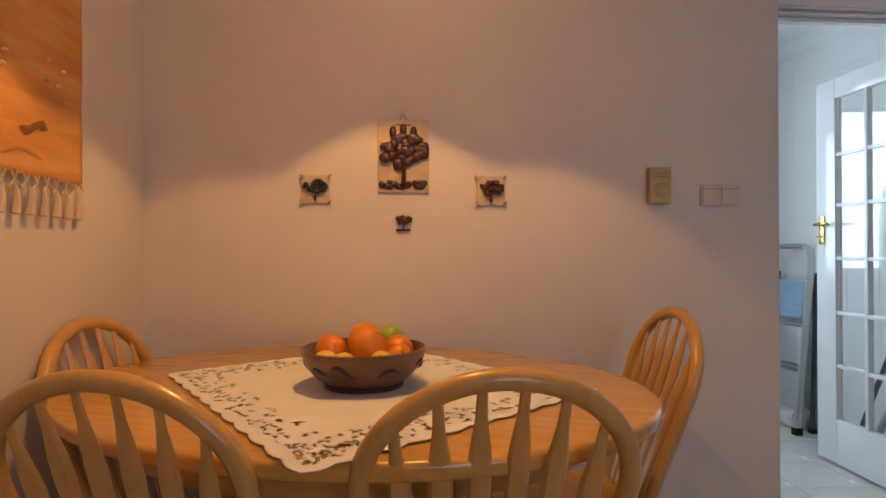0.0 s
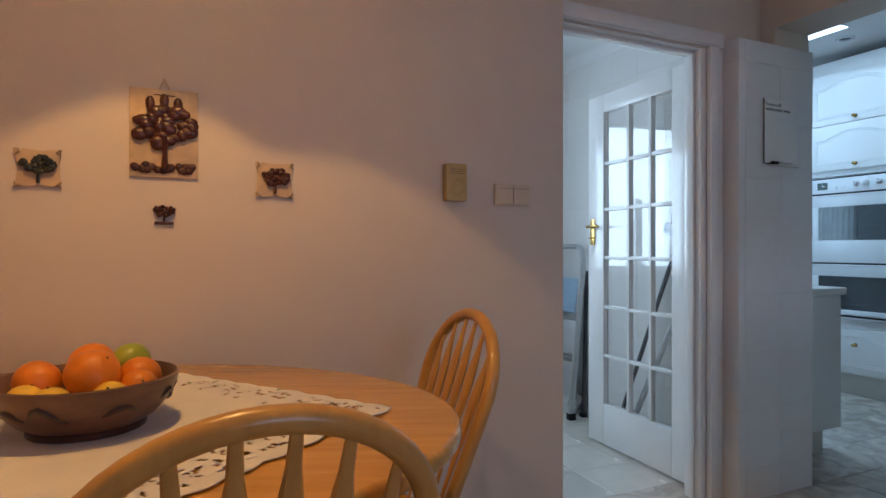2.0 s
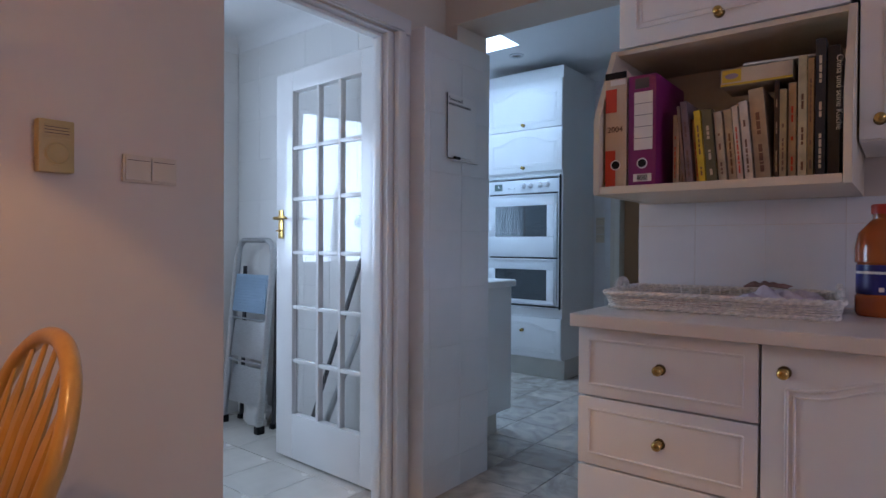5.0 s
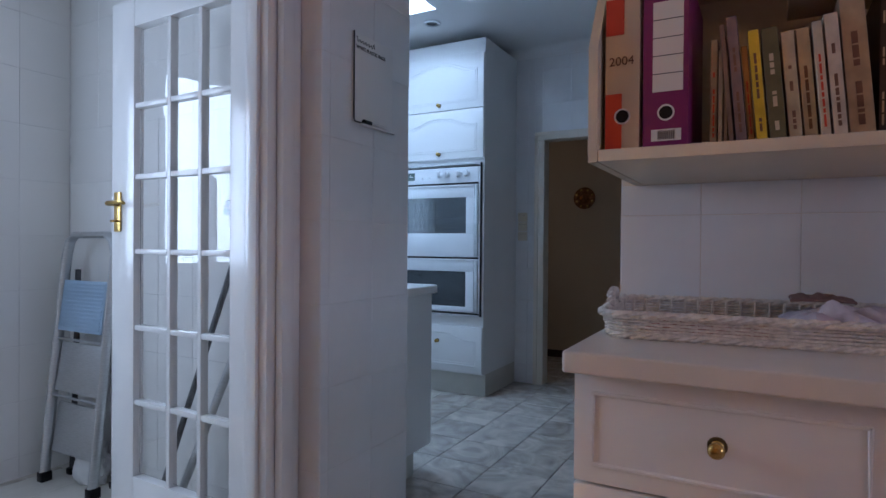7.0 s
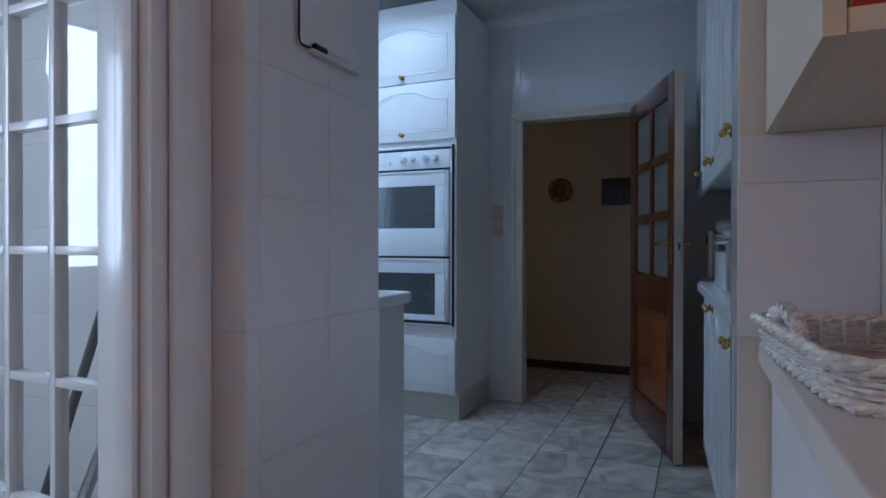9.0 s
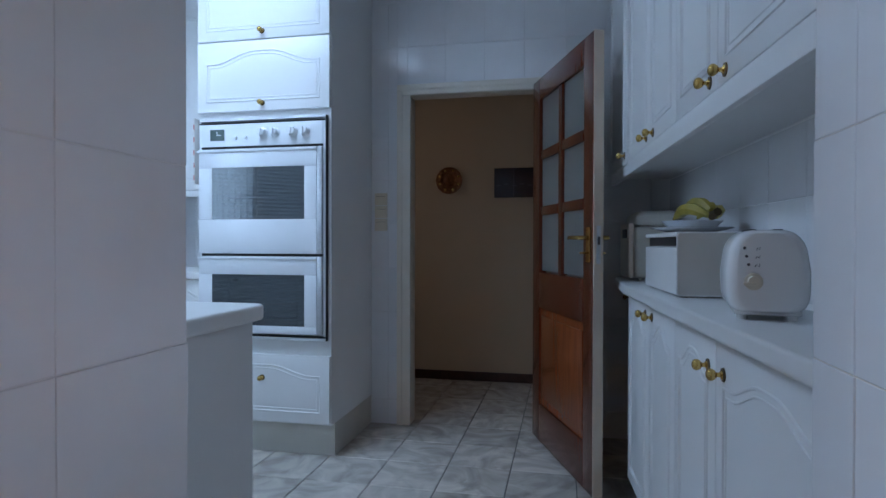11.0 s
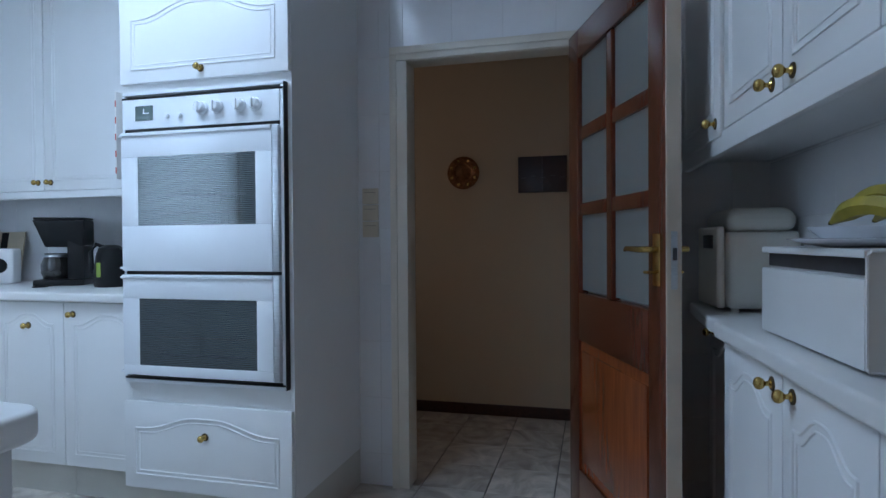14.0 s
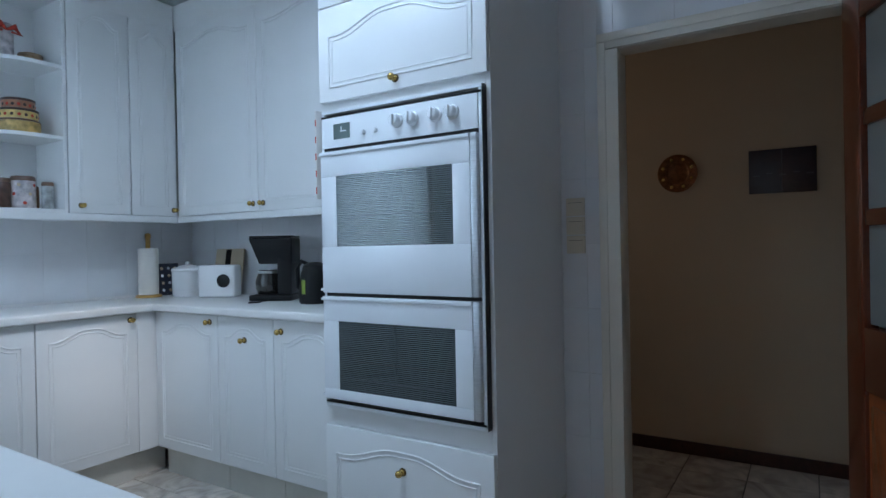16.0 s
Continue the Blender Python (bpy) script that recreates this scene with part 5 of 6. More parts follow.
words("spine_title", "China und seine Küche", 0.020, pose(-0.0008, -0.019, 0.30, 90, 0, -90) @ pose(0, 0, 0, 0, 0, -90), M_PAPER, last_book)
bx = thing("flat_box", "yellow and white flat box lying on the books", "box", pose(2.63, 1.155, SZ + 0.266))
part("box_body", block(0, -0.175, 0, 0.14, 0, 0.046, 0.002), M_CARD, bx)
part("yellow_edge", block(-0.0008, -0.175, 0.0, 0.0, 0, 0.006), mat("yellow_ink", (0.62, 0.42, 0.03), 0.4, var=0.05), bx)
part("printed_panel", block(-0.0008, -0.052, 0.010, 0.0, -0.004, 0.044), bpy.data.materials["yellow_ink"], bx)
part("printed_figure", lathe([(0, 0), (0.013, 0), (0.013, 0.0005), (0, 0.0006)], 16, pose(-0.0009, -0.028, 0.026, 0, -90, 0) @ Matrix.Diagonal((0.6, 1.3, 1, 1))), mat("mauve_ink", (0.33, 0.26, 0.34), 0.5, var=0.2), bx)
single("magazine", block(0, -0.17, 0, 0.20, 0, 0.006, 0.001), M_PAPER, "thin pale magazine lying across the books", "magazine", pose(2.64, 1.10, SZ + 0.3195, 2, 0, 0))

# wicker tray with cloth
bk = thing("wicker_tray", "white woven wicker tray with looped handles", "basket", None)
KX0, KX1, KY0, KY1, KZ = 2.640, 3.030, 0.885, 1.475, 0.9325


def tray_loop(z, grow, n=120, wob=0.0, ph=0):
    pts = []
    w, l, r_ = (KX1 - KX0) / 2 + grow, (KY1 - KY0) / 2 + grow, 0.05
    per = []
    for cx_, cy_, a0 in ((w - r_, l - r_, 0), (-w + r_, l - r_, 90), (-w + r_, -l + r_, 180), (w - r_, -l + r_, 270)):
        per += [(cx_ + r_ * math.cos(radians(a0 + 15 * i)), cy_ + r_ * math.sin(radians(a0 + 15 * i)), math.cos(radians(a0 + 15 * i)), math.sin(radians(a0 + 15 * i))) for i in range(7)]
    ln = [0]
    for a, b in zip(per, per[1:] + per[:1]):
        ln.append(ln[-1] + math.hypot(b[0] - a[0], b[1] - a[1]))
    for k in range(n):
        s_ = ln[-1] * k / n
        i = max(j for j in range(len(per)) if ln[j] <= s_ + 1e-9)
        a, b = per[i], per[(i + 1) % len(per)]
        u = (s_ - ln[i]) / max(1e-6, ln[i + 1] - ln[i])
        o = wob * (1 if (k + ph) % 2 else -1)
        pts.append(((KX0 + KX1) / 2 + a[0] + (b[0] - a[0]) * u + o * a[2], (KY0 + KY1) / 2 + a[1] + (b[1] - a[1]) * u + o * a[3], z))
    return pts


NW = 120
for i in range(6):
    part("woven_strand", tube(tray_loop(KZ + 0.010 + i * 0.0066, 0.003 + 0.0015 * i, NW, 0.0030, i % 2), 0.0029, 6, closed=True), M_WICKER, bk)
stake = mesh_of("stake", tube([(0, 0, 0), (0, 0, 0.023), (0, 0, 0.045)], [0.0024, 0.0026, 0.0024], 6), M_WICKER)
for k, p in enumerate(tray_loop(KZ + 0.003, 0.001, NW // 2)):
    o = new("stake", stake)
    o.parent, o.location = bk, p
for z0, g_, r_ in ((KZ + 0.006, 0.003, 0.0055), (KZ + 0.048, 0.014, 0.0074)):
    for ph in (0, 1, 2):
        loop = tray_loop(z0, g_, NW)
        cxy = ((KX0 + KX1) / 2, (KY0 + KY1) / 2)
        pts = []
        for i, (x, y, z) in enumerate(loop):
            a = i * 2 * math.pi / 5 + ph * 2.094
            d = Vector((x - cxy[0], y - cxy[1])).normalized() * (0.0055 * math.cos(a))
            pts.append((x + d.x, y + d.y, z + 0.0042 * math.sin(a)))
        part("braided_rim", tube(pts, r_ * 0.72, 6, closed=True), M_WICKER, bk)
part("base_weave", block(KX0 + 0.004, KY0 + 0.004, KZ, KX1 - 0.004, KY1 - 0.004, KZ + 0.005), M_WICKER, bk)
for yy in (KY0 - 0.010, KY1 + 0.010):
    for ph in (0, 1, 2):
        part("handle", tube([(2.84 + (0.062 + 0.006 * math.cos(i * 1.1 + ph * 2.094)) * math.cos(math.pi * i / 18), yy + 0.006 * math.sin(i * 1.1 + ph * 2.094), KZ + 0.048 + (0.030 + 0.006 * math.cos(i * 1.1 + ph * 2.094)) * math.sin(math.pi * i / 18)) for i in range(19)], 0.0058, 6), M_WICKER, bk)
bk.matrix_basis = pose(2.818, 1.192, 0, 0, 0, 6) @ pose(-2.835, -1.180, 0)


def crumple(name, label, cat, m, sx, sy, sz, material, seed):
    bm = fresh()
    nn = 26
    vs = [[bm.verts.new((sx * (i / nn - 0.5) * (1 - 0.1 * abs(noise.noise((j * 0.3, seed, 1)))), sy * (j / nn - 0.5), sz * (0.35 + 0.65 * abs(noise.noise((i * 0.19, j * 0.17, seed)))) * math.sin(math.pi * min(1, max(0, (i + 0.4) / (nn + 0.8)))) ** 0.4 * math.sin(math.pi * min(1, max(0, (j + 0.4) / (nn + 0.8)))) ** 0.4)) for j in range(nn + 1)] for i in range(nn + 1)]
    for i in range(nn):
        for j in range(nn):
            bm.faces.new((vs[i][j], vs[i + 1][j], vs[i + 1][j + 1], vs[i][j + 1]))
    t = single(name, bm, material, label, cat, m)
    so_ = t.modifiers.new("thickness", 'SOLIDIFY')
    so_.thickness, so_.offset = 0.004, -1
    return t


crumple("folded_napkin", "pale mauve folded cloth lying in the tray", "cloth", pose(2.84, 1.03, KZ + 0.016), 0.26, 0.26, 0.088, mat("mauve_cotton", (0.70, 0.64, 0.70), 0.9, color2=(0.50, 0.42, 0.50), scale=22, bump=0.2, bscale=200), 3)
crumple("brown_napkin", "thin brown cloth folded over the pale one", "cloth", pose(2.92, 1.08, KZ + 0.068), 0.10, 0.12, 0.022, mat("brown_cotton", (0.24, 0.14, 0.12), 0.9, var=0.25), 7)
crumple("red_place_mat", "red patterned mat lying flat in the tray", "place mat", pose(2.83, 1.30, KZ + 0.006), 0.26, 0.24, 0.020, mat("red_printed_cotton", (0.32, 0.10, 0.07), 0.9, color2=(0.50, 0.36, 0.30), scale=22), 11)

bt = thing("juice_bottle", "large orange drink bottle with red cap and blue label", "bottle", pose(2.90, 0.795, 0.9325))
part("bottle_body", lathe([(0, 0), (0.058, 0), (0.064, 0.01), (0.064, 0.055), (0.060, 0.06), (0.060, 0.145), (0.065, 0.15), (0.065, 0.19), (0.058, 0.23), (0.032, 0.262), (0.024, 0.27), (0.024, 0.285), (0, 0.286)], 32), mat("orange_drink_plastic", (0.42, 0.10, 0.02), 0.12, var=0.1, coat=0.5), bt)
part("label", lathe([(0.0605, 0.062), (0.0615, 0.063), (0.0615, 0.142), (0.0605, 0.143)], 32), mat("blue_label", (0.012, 0.016, 0.16), 0.3, var=0.3, scale=30), bt, "dark blue paper label")
part("label_band", lathe([(0.0616, 0.118), (0.0620, 0.119), (0.0620, 0.124), (0.0616, 0.125)], 32), M_PAPER, bt)
part("label_patch", block(-0.063, -0.006, 0.070, -0.0612, 0.006, 0.082), M_PAPER, bt)
part("cap", lathe([(0, 0.284), (0.0275, 0.284), (0.0275, 0.308), (0.025, 0.311), (0, 0.311)], 28), M_RED, bt, "red screw cap")

# ---- kitchen worktop things ----
ts = thing("toaster", "white rounded two-slot toaster on the worktop", "toaster", pose(3.818, 1.499, 0.9155, 0, 0, -14) @ Matrix.Diagonal((0.94, 0.94, 0.95, 1)))
bm = fresh()
secs = [(0.0, 0.72, 0.84), (0.003, 0.84, 0.92), (0.012, 0.94, 0.97), (0.03, 1.0, 1.0), (0.205, 1.0, 1.0), (0.225, 0.95, 0.97), (0.237, 0.84, 0.90), (0.242, 0.66, 0.80)]
rings = []
for x, kw, kh in secs:
    ring = []
    for i in range(28):
        a = 2 * math.pi * i / 28
        cy_, cz_ = math.copysign(abs(math.cos(a)) ** 0.42, math.cos(a)), math.copysign(abs(math.sin(a)) ** 0.42, math.sin(a))
        taper = 1 - 0.22 * max(0, cz_) ** 2
        ring.append(bm.verts.new((x + 0.012 * max(0, cz_) * (1 if x < 0.1 else -1), 0.084 * kw * cy_ * taper, 0.106 + 0.092 * kh * cz_)))
    rings.append(ring)
for a, b in zip(rings, rings[1:]):
    for i in range(28):
        bm.faces.new((a[i], a[(i + 1) % 28], b[(i + 1) % 28], b[i]))
bm.faces.new(rings[0][::-1])
bm.faces.new(rings[-1])
bmesh.ops.recalc_face_normals(bm, faces=bm.faces)
part("shell", bm, M_GLOSS, ts)
part("base", block(0.020, -0.066, 0.0105, 0.222, 0.066, 0.022, 0.004), M_GLOSS, ts)
for x in (0.035, 0.20):
    for y in (-0.05, 0.05):
        part("foot", lathe([(0, 0), (0.010, 0), (0.011, 0.0105), (0, 0.0105)], 12, pose(x, y, 0)), M_GLOSS, ts)
part("browning_dial", lathe([(0, 0), (0.019, 0), (0.018, 0.006), (0.013, 0.008), (0.012, 0.018), (0, 0.019)], 24, pose(-0.0015, 0.030, 0.085, 0, -90, 0)), M_SWITCH, ts, "ivory browning dial")
part("dial_pointer", block(-0.024, 0.026, 0.078, -0.018, 0.052, 0.084, 0.002), M_SWITCH, ts)
for k in range(3):
    part("button", lathe([(0, 0), (0.0035, 0), (0.003, 0.003), (0, 0.003)], 10, pose(-0.001, 0.040 + 0.004 * k, 0.122 + 0.018 * k, 0, -90, 0)), M_GREYM, ts)
    part("symbol", tube([(-0.0012, 0.028 - 0.002 * k, 0.117 + 0.018 * k), (-0.0012, 0.024, 0.122 + 0.018 * k), (-0.0012, 0.019, 0.118 + 0.018 * k), (-0.0012, 0.018, 0.124 + 0.018 * k)], 0.0009, 5), M_GREYM, ts)
for y in (-0.032, 0.020):
    part("slot", block(0.05, y, 0.1935, 0.190, y + 0.018, 0.1995), M_DARK, ts)

bn = thing("bread_bin", "white metal bread bin with dark top slot", "bread bin", None)
part("body", block(4.345, 1.355, 0.919, 4.800, 1.530, 1.110, 0.010, 3), M_BINM, bn)
part("side_plate", block(4.3405, 1.360, 0.921, 4.3448, 1.548, 1.106, 0.002), M_BINC, bn, "cream end plate with rounded rim")
part("end_rim", tube([(4.3405, 1.358, 0.922), (4.3405, 1.546, 0.922), (4.3405, 1.550, 0.930), (4.3405, 1.550, 1.098), (4.3405, 1.544, 1.107), (4.3405, 1.358, 1.107)], 0.0026, 6, closed=True), M_BINM, bn)
part("drop_door", block(4.350, 1.5305, 0.922, 4.796, 1.550, 1.064, 0.005), M_BINM, bn)
part("lip", block(4.350, 1.5305, 1.096, 4.796, 1.550, 1.110, 0.004), M_BINM, bn)
part("grip_slot", block(4.356, 1.5302, 1.068, 4.790, 1.536, 1.0955, 0.001), M_GREYM, bn, "dark grip recess")
for x in (4.38, 4.76):
    for y in (1.39, 1.52):
        part("foot", lathe([(0, 0), (0.009, 0), (0.009, 0.004), (0, 0.004)], 10, pose(x, y, 0.9152)), M_DARK, bn)
single("dinner_plate", lathe([(0, 0), (0.07, 0), (0.085, 0.004), (0.125, 0.014), (0.127, 0.016), (0.122, 0.017), (0.082, 0.008), (0, 0.005)], 40), M_DISH, "flat white porcelain plate on the bread bin", "plate", pose(4.545, 1.455, 1.1105))
single("serving_dish", lathe([(0, 0), (0.060, 0), (0.064, 0.004), (0.092, 0.030), (0.094, 0.032), (0.088, 0.031), (0.060, 0.007), (0, 0.006)], 36), M_DISH, "deep white dish standing on the plate", "dish", pose(4.545, 1.455, 1.1158))
hand = thing("banana_bunch", "small bunch of ripe bananas in the dish", "bananas", pose(4.50, 1.452, 1.130, 0, 0, -80))
for k, (off, ang_, up_, ln) in enumerate(((-0.030, -13, 0.020, 0.165), (-0.004, -2, 0.040, 0.175), (0.026, 9, 0.026, 0.160), (0.050, 19, 0.016, 0.140))):
    pts, rs = [], []
    for i in range(13):
        u = i / 12
        d_ = 0.095 - ln * u
        pts.append((off * (0.25 + 0.75 * min(1, u * 2.2)) + math.sin(radians(ang_)) * ln * u * 0.35, -d_, 0.012 + up_ * (0.45 + 0.55 * math.sin(math.pi * min(1, 0.25 + 0.62 * u))) + 0.022 * math.sin(math.pi * u)))
        rs.append(0.0185 * min(1, 0.42 + 2.6 * u) * min(1, 0.22 + 3.4 * (1 - u)))
    part("banana", tube(pts, rs, 6), M_BAN, hand)
    part("banana_tip", lathe([(0, -0.004), (0.0045, -0.003), (0.004, 0.003), (0, 0.004)], 7, pose(*pts[-1])), M_BAND, hand)
part("stem", tube([(0.004, -0.090, 0.030), (0.004, -0.112, 0.036), (0.004, -0.126, 0.040)], [0.015, 0.011, 0.013], 8), M_BAND, hand, "dark brown stem")

bmk = thing("bread_maker", "cream plastic bread maker with domed lid", "bread maker", None)
part("body", block(5.165, 1.325, 0.925, 5.43, 1.520, 1.150, 0.020, 3), M_APPL, bmk)
part("control_front", block(5.185, 1.5205, 0.925, 5.41, 1.545, 1.165, 0.010, 3), M_FRAMEC, bmk, "cream control front")
lid = block(5.168, 1.330, 1.1505, 5.427, 1.518, 1.205, 0.034, 5)
for v in lid.verts:
    if v.co.z > 1.17:
        v.co.z += 0.022 * (1 - ((v.co.y - 1.424) / 0.10) ** 2)
part("lid", lid, M_APPL, bmk, "domed cream lid")
part("display_panel", block(5.22, 1.5455, 1.10, 5.33, 1.548, 1.14, 0.001), M_GREYM, bmk)
for x in (5.19, 5.40):
    for y in (1.345, 1.495):
        part("foot", lathe([(0, 0), (0.011, 0), (0.011, 0.0105), (0, 0.0105)], 10, pose(x, y, 0.9152)), M_APPL, bmk)

WZ = 0.9155
cm = thing("coffee_maker", "black filter coffee maker with glass jug", "coffee maker", pose(5.80, 4.575, WZ, 0, 0, -150) @ Matrix.Diagonal((1.05, 1.05, 1.06, 1)))
part("base", block(-0.085, -0.11, 0, 0.085, 0.11, 0.030, 0.008), M_DARK, cm)
part("tower", block(-0.08, 0.035, 0.0305, 0.08, 0.11, 0.25, 0.010), M_DARK, cm)
hop = block(-0.082, -0.10, 0.185, 0.082, 0.112, 0.318, 0.012, 3)
for v in hop.verts:
    if v.co.y < 0.0:
        v.co.y *= 0.62 + 0.50 * (v.co.z - 0.185) / 0.133
        v.co.x *= 0.80 + 0.20 * (v.co.z - 0.185) / 0.133
part("filter_housing", hop, M_DARK, cm)
part("housing_lid", block(-0.080, -0.105, 0.3185, 0.080, 0.110, 0.328, 0.004), M_DARK, cm)
jug = part("jug", lathe([(0, 0.032), (0.055, 0.032), (0.066, 0.06), (0.066, 0.10), (0.050, 0.145), (0.050, 0.155), (0, 0.156)], 24, pose(0, -0.035, 0)), mat("dark_jug_glass", (0.02, 0.018, 0.016), 0.05, var=0.1, coat=0.8), cm)
part("jug_handle", tube([(-0.05, -0.05, 0.14), (-0.105, -0.06, 0.135), (-0.110, -0.06, 0.08), (-0.062, -0.05, 0.06)], 0.009, 8), M_DARK, jug)
part("jug_band", lathe([(0.051, 0.136), (0.055, 0.138), (0.055, 0.148), (0.051, 0.150)], 24, pose(0, -0.035, 0)), M_ALU, jug)
part("power_cord", tube([(0.085, 0.0, 0.006), (0.12, -0.04, 0.004), (0.17, -0.02, 0.004), (0.20, -0.07, 0.004)], 0.004, 6), M_DARK, cm)
ke = thing("kettle", "black electric kettle with green light", "kettle", pose(5.74, 4.22, WZ, 0, 0, -90))
part("body", lathe([(0, 0), (0.075, 0), (0.08, 0.012), (0.082, 0.06), (0.070, 0.15), (0.058, 0.19), (0.03, 0.205), (0, 0.207)], 28), M_DARK, ke)
part("handle", tube([(-0.05, 0, 0.195), (-0.09, 0, 0.21), (-0.125, 0, 0.17), (-0.12, 0, 0.08), (-0.08, 0, 0.05)], 0.011, 8), M_DARK, ke)
part("spout", tube([(0.055, 0, 0.165), (0.085, 0, 0.19)], [0.02, 0.012], 10), M_DARK, ke)
part("level_window", block(-0.012, -0.083, 0.05, 0.012, -0.079, 0.12, 0.002), mat("green_window", (0.25, 0.35, 0.05), 0.3, var=0.1), ke)
rd = thing("small_radio", "small white box radio with a dark dial", "radio", pose(5.80, 5.05, WZ, 0, 0, -62) @ Matrix.Diagonal((1.15, 1.1, 1.15, 1)))
part("case", block(-0.095, -0.04, 0.0, 0.095, 0.06, 0.165, 0.014, 3), M_GLOSS, rd)
part("dial", lathe([(0, 0), (0.034, 0), (0.033, 0.006), (0.026, 0.008), (0, 0.008)], 24, pose(0.04, -0.0402, 0.085, 90)), M_DARK, rd, "dark round dial")
part("top_slot", block(-0.06, 0.0, 0.165, 0.06, 0.02, 0.1665), M_GREYM, rd)
bd = thing("bread_board", "cream board with dark stripe leaning on the wall", "board", pose(5.93, 5.17, WZ, 0, 9, 0) @ Matrix.Diagonal((1, 1, 1.25, 1)))
part("board", block(0.0, -0.13, 0.0, 0.014, 0.13, 0.23, 0.006), M_CARD, bd)
part("stripe", block(-0.0012, -0.02, 0.004, -0.0003, 0.03, 0.226), M_DARK, bd)
pt = thing("enamel_pot", "white enamel pot with lid in the corner", "pot", pose(5.79, 5.33, WZ) @ Matrix.Diagonal((1.1, 1.1, 1.25, 1)))
part("body", lathe([(0, 0), (0.075, 0), (0.082, 0.012), (0.084, 0.12), (0.088, 0.124), (0, 0.125)], 28), M_GLOSS, pt)
part("lid", lathe([(0.088, 0.1252), (0.086, 0.135), (0.03, 0.15), (0.012, 0.152), (0.014, 0.168), (0, 0.17)], 28), M_GLOSS, pt)
ty = thing("patterned_tray", "dark patterned tray leaning against the tiles", "tray", pose(5.81, 5.545, WZ, -9, 0, 0))
part("tray", block(-0.075, -0.008, 0, 0.075, 0.004, 0.20, 0.006), mat("navy_tray", (0.045, 0.05, 0.075), 0.35, var=0.2), ty)
for i in range(3):
    for j in range(4):
        part("motif", lathe([(0, 0), (0.011, 0), (0.009, 0.0015), (0, 0.002)], 6, pose(-0.045 + 0.045 * i, -0.0082, 0.03 + 0.046 * j, 90)), M_CERAM if (i + j) % 2 else M_DISH, ty)
pr = thing("paper_towel", "white paper towel roll on a wooden stand", "paper towel", pose(5.64, 5.50, WZ) @ Matrix.Diagonal((1.05, 1.05, 1.18, 1)))
part("stand_base", lathe([(0, 0), (0.07, 0), (0.07, 0.010), (0.064, 0.014), (0, 0.014)], 24), M_BEECHV, pr)
part("post", lathe([(0, 0.014), (0.013, 0.014), (0.013, 0.30), (0.017, 0.305), (0.015, 0.325), (0, 0.33)], 14), M_BEECHV, pr)
part("roll", lathe([(0.018, 0.0145), (0.053, 0.0145), (0.054, 0.02), (0.054, 0.245), (0.052, 0.25), (0.018, 0.25)], 28), M_PAPER, pr)
# shelf things
for z, items in ((1.4132, (("storage_jar", 4.715, 5.26, 0.045, 0.15, (0.10, 0.045, 0.03), "dark brown glass storage jar"), ("storage_tin", 4.81, 5.25, 0.055, 0.165, (0.62, 0.55, 0.54), "white floral storage tin with lid"), ("storage_jar", 4.90, 5.27, 0.034, 0.12, (0.20, 0.08, 0.03), "amber storage jar with lid"), ("glass_jar", 4.945, 5.20, 0.028, 0.14, (0.40, 0.42, 0.42), "small clear glass jar"))),
                 (1.783, (("cake_tin", 4.80, 5.26, 0.095, 0.075, (0.62, 0.40, 0.14), "round yellow painted cake tin"),)),
                 (2.1432, (("red_ornament", 4.74, 5.26, 0.045, 0.18, (0.55, 0.50, 0.50), "white ornament with a red bow"), ("tea_bowl", 4.86, 5.26, 0.055, 0.06, (0.36, 0.22, 0.13), "brown and cream pottery bowl")))):
    for nm, x, y, r_, h, c, lb in items:
        t = thing(nm, lb + " on the shelf", nm.replace("_", " "), pose(x + (0.145 if x < 4.9 else 0.10), y + 0.19, z))
        m_ = mat(nm + "_glaze", c, 0.3, var=0.5, scale=30)
        part("body", lathe([(0, 0), (r_ * 0.94, 0), (r_, 0.006), (r_, h * 0.82), (r_ * 0.95, h * 0.86), (0, h * 0.861)], 24), m_, t)
        part("lid", lathe([(r_ * 0.97, h * 0.863), (r_ * 0.99, h * 0.87), (r_ * 0.97, h * 0.96), (r_ * 0.9, h), (0, h)], 24), M_POT if "tin" in nm or "jar" in nm else m_, t)
        if nm == "storage_tin":
            for k in range(14):
                a = radians(180 + k * 25)
                part("printed_flower", lathe([(0, 0), (0.009, 0), (0.006, 0.001), (0, 0.0015)], 7, pose((r_ + 0.0002) * math.cos(a), (r_ + 0.0002) * math.sin(a), 0.03 + 0.045 * (k % 3), 0, 90, math.degrees(a))), M_RED if k % 2 else M_CERAM, t)
        if nm == "red_ornament":
            for s_ in (-1, 1):
                part("red_bow", tube([(0, -0.045, h * 0.8), (0.03 * s_, -0.06, h * 0.9), (0.055 * s_, -0.055, h * 0.72), (0.02 * s_, -0.046, h * 0.76)], [0.006, 0.016, 0.014, 0.006], 8), M_RED, t, "red fabric bow")
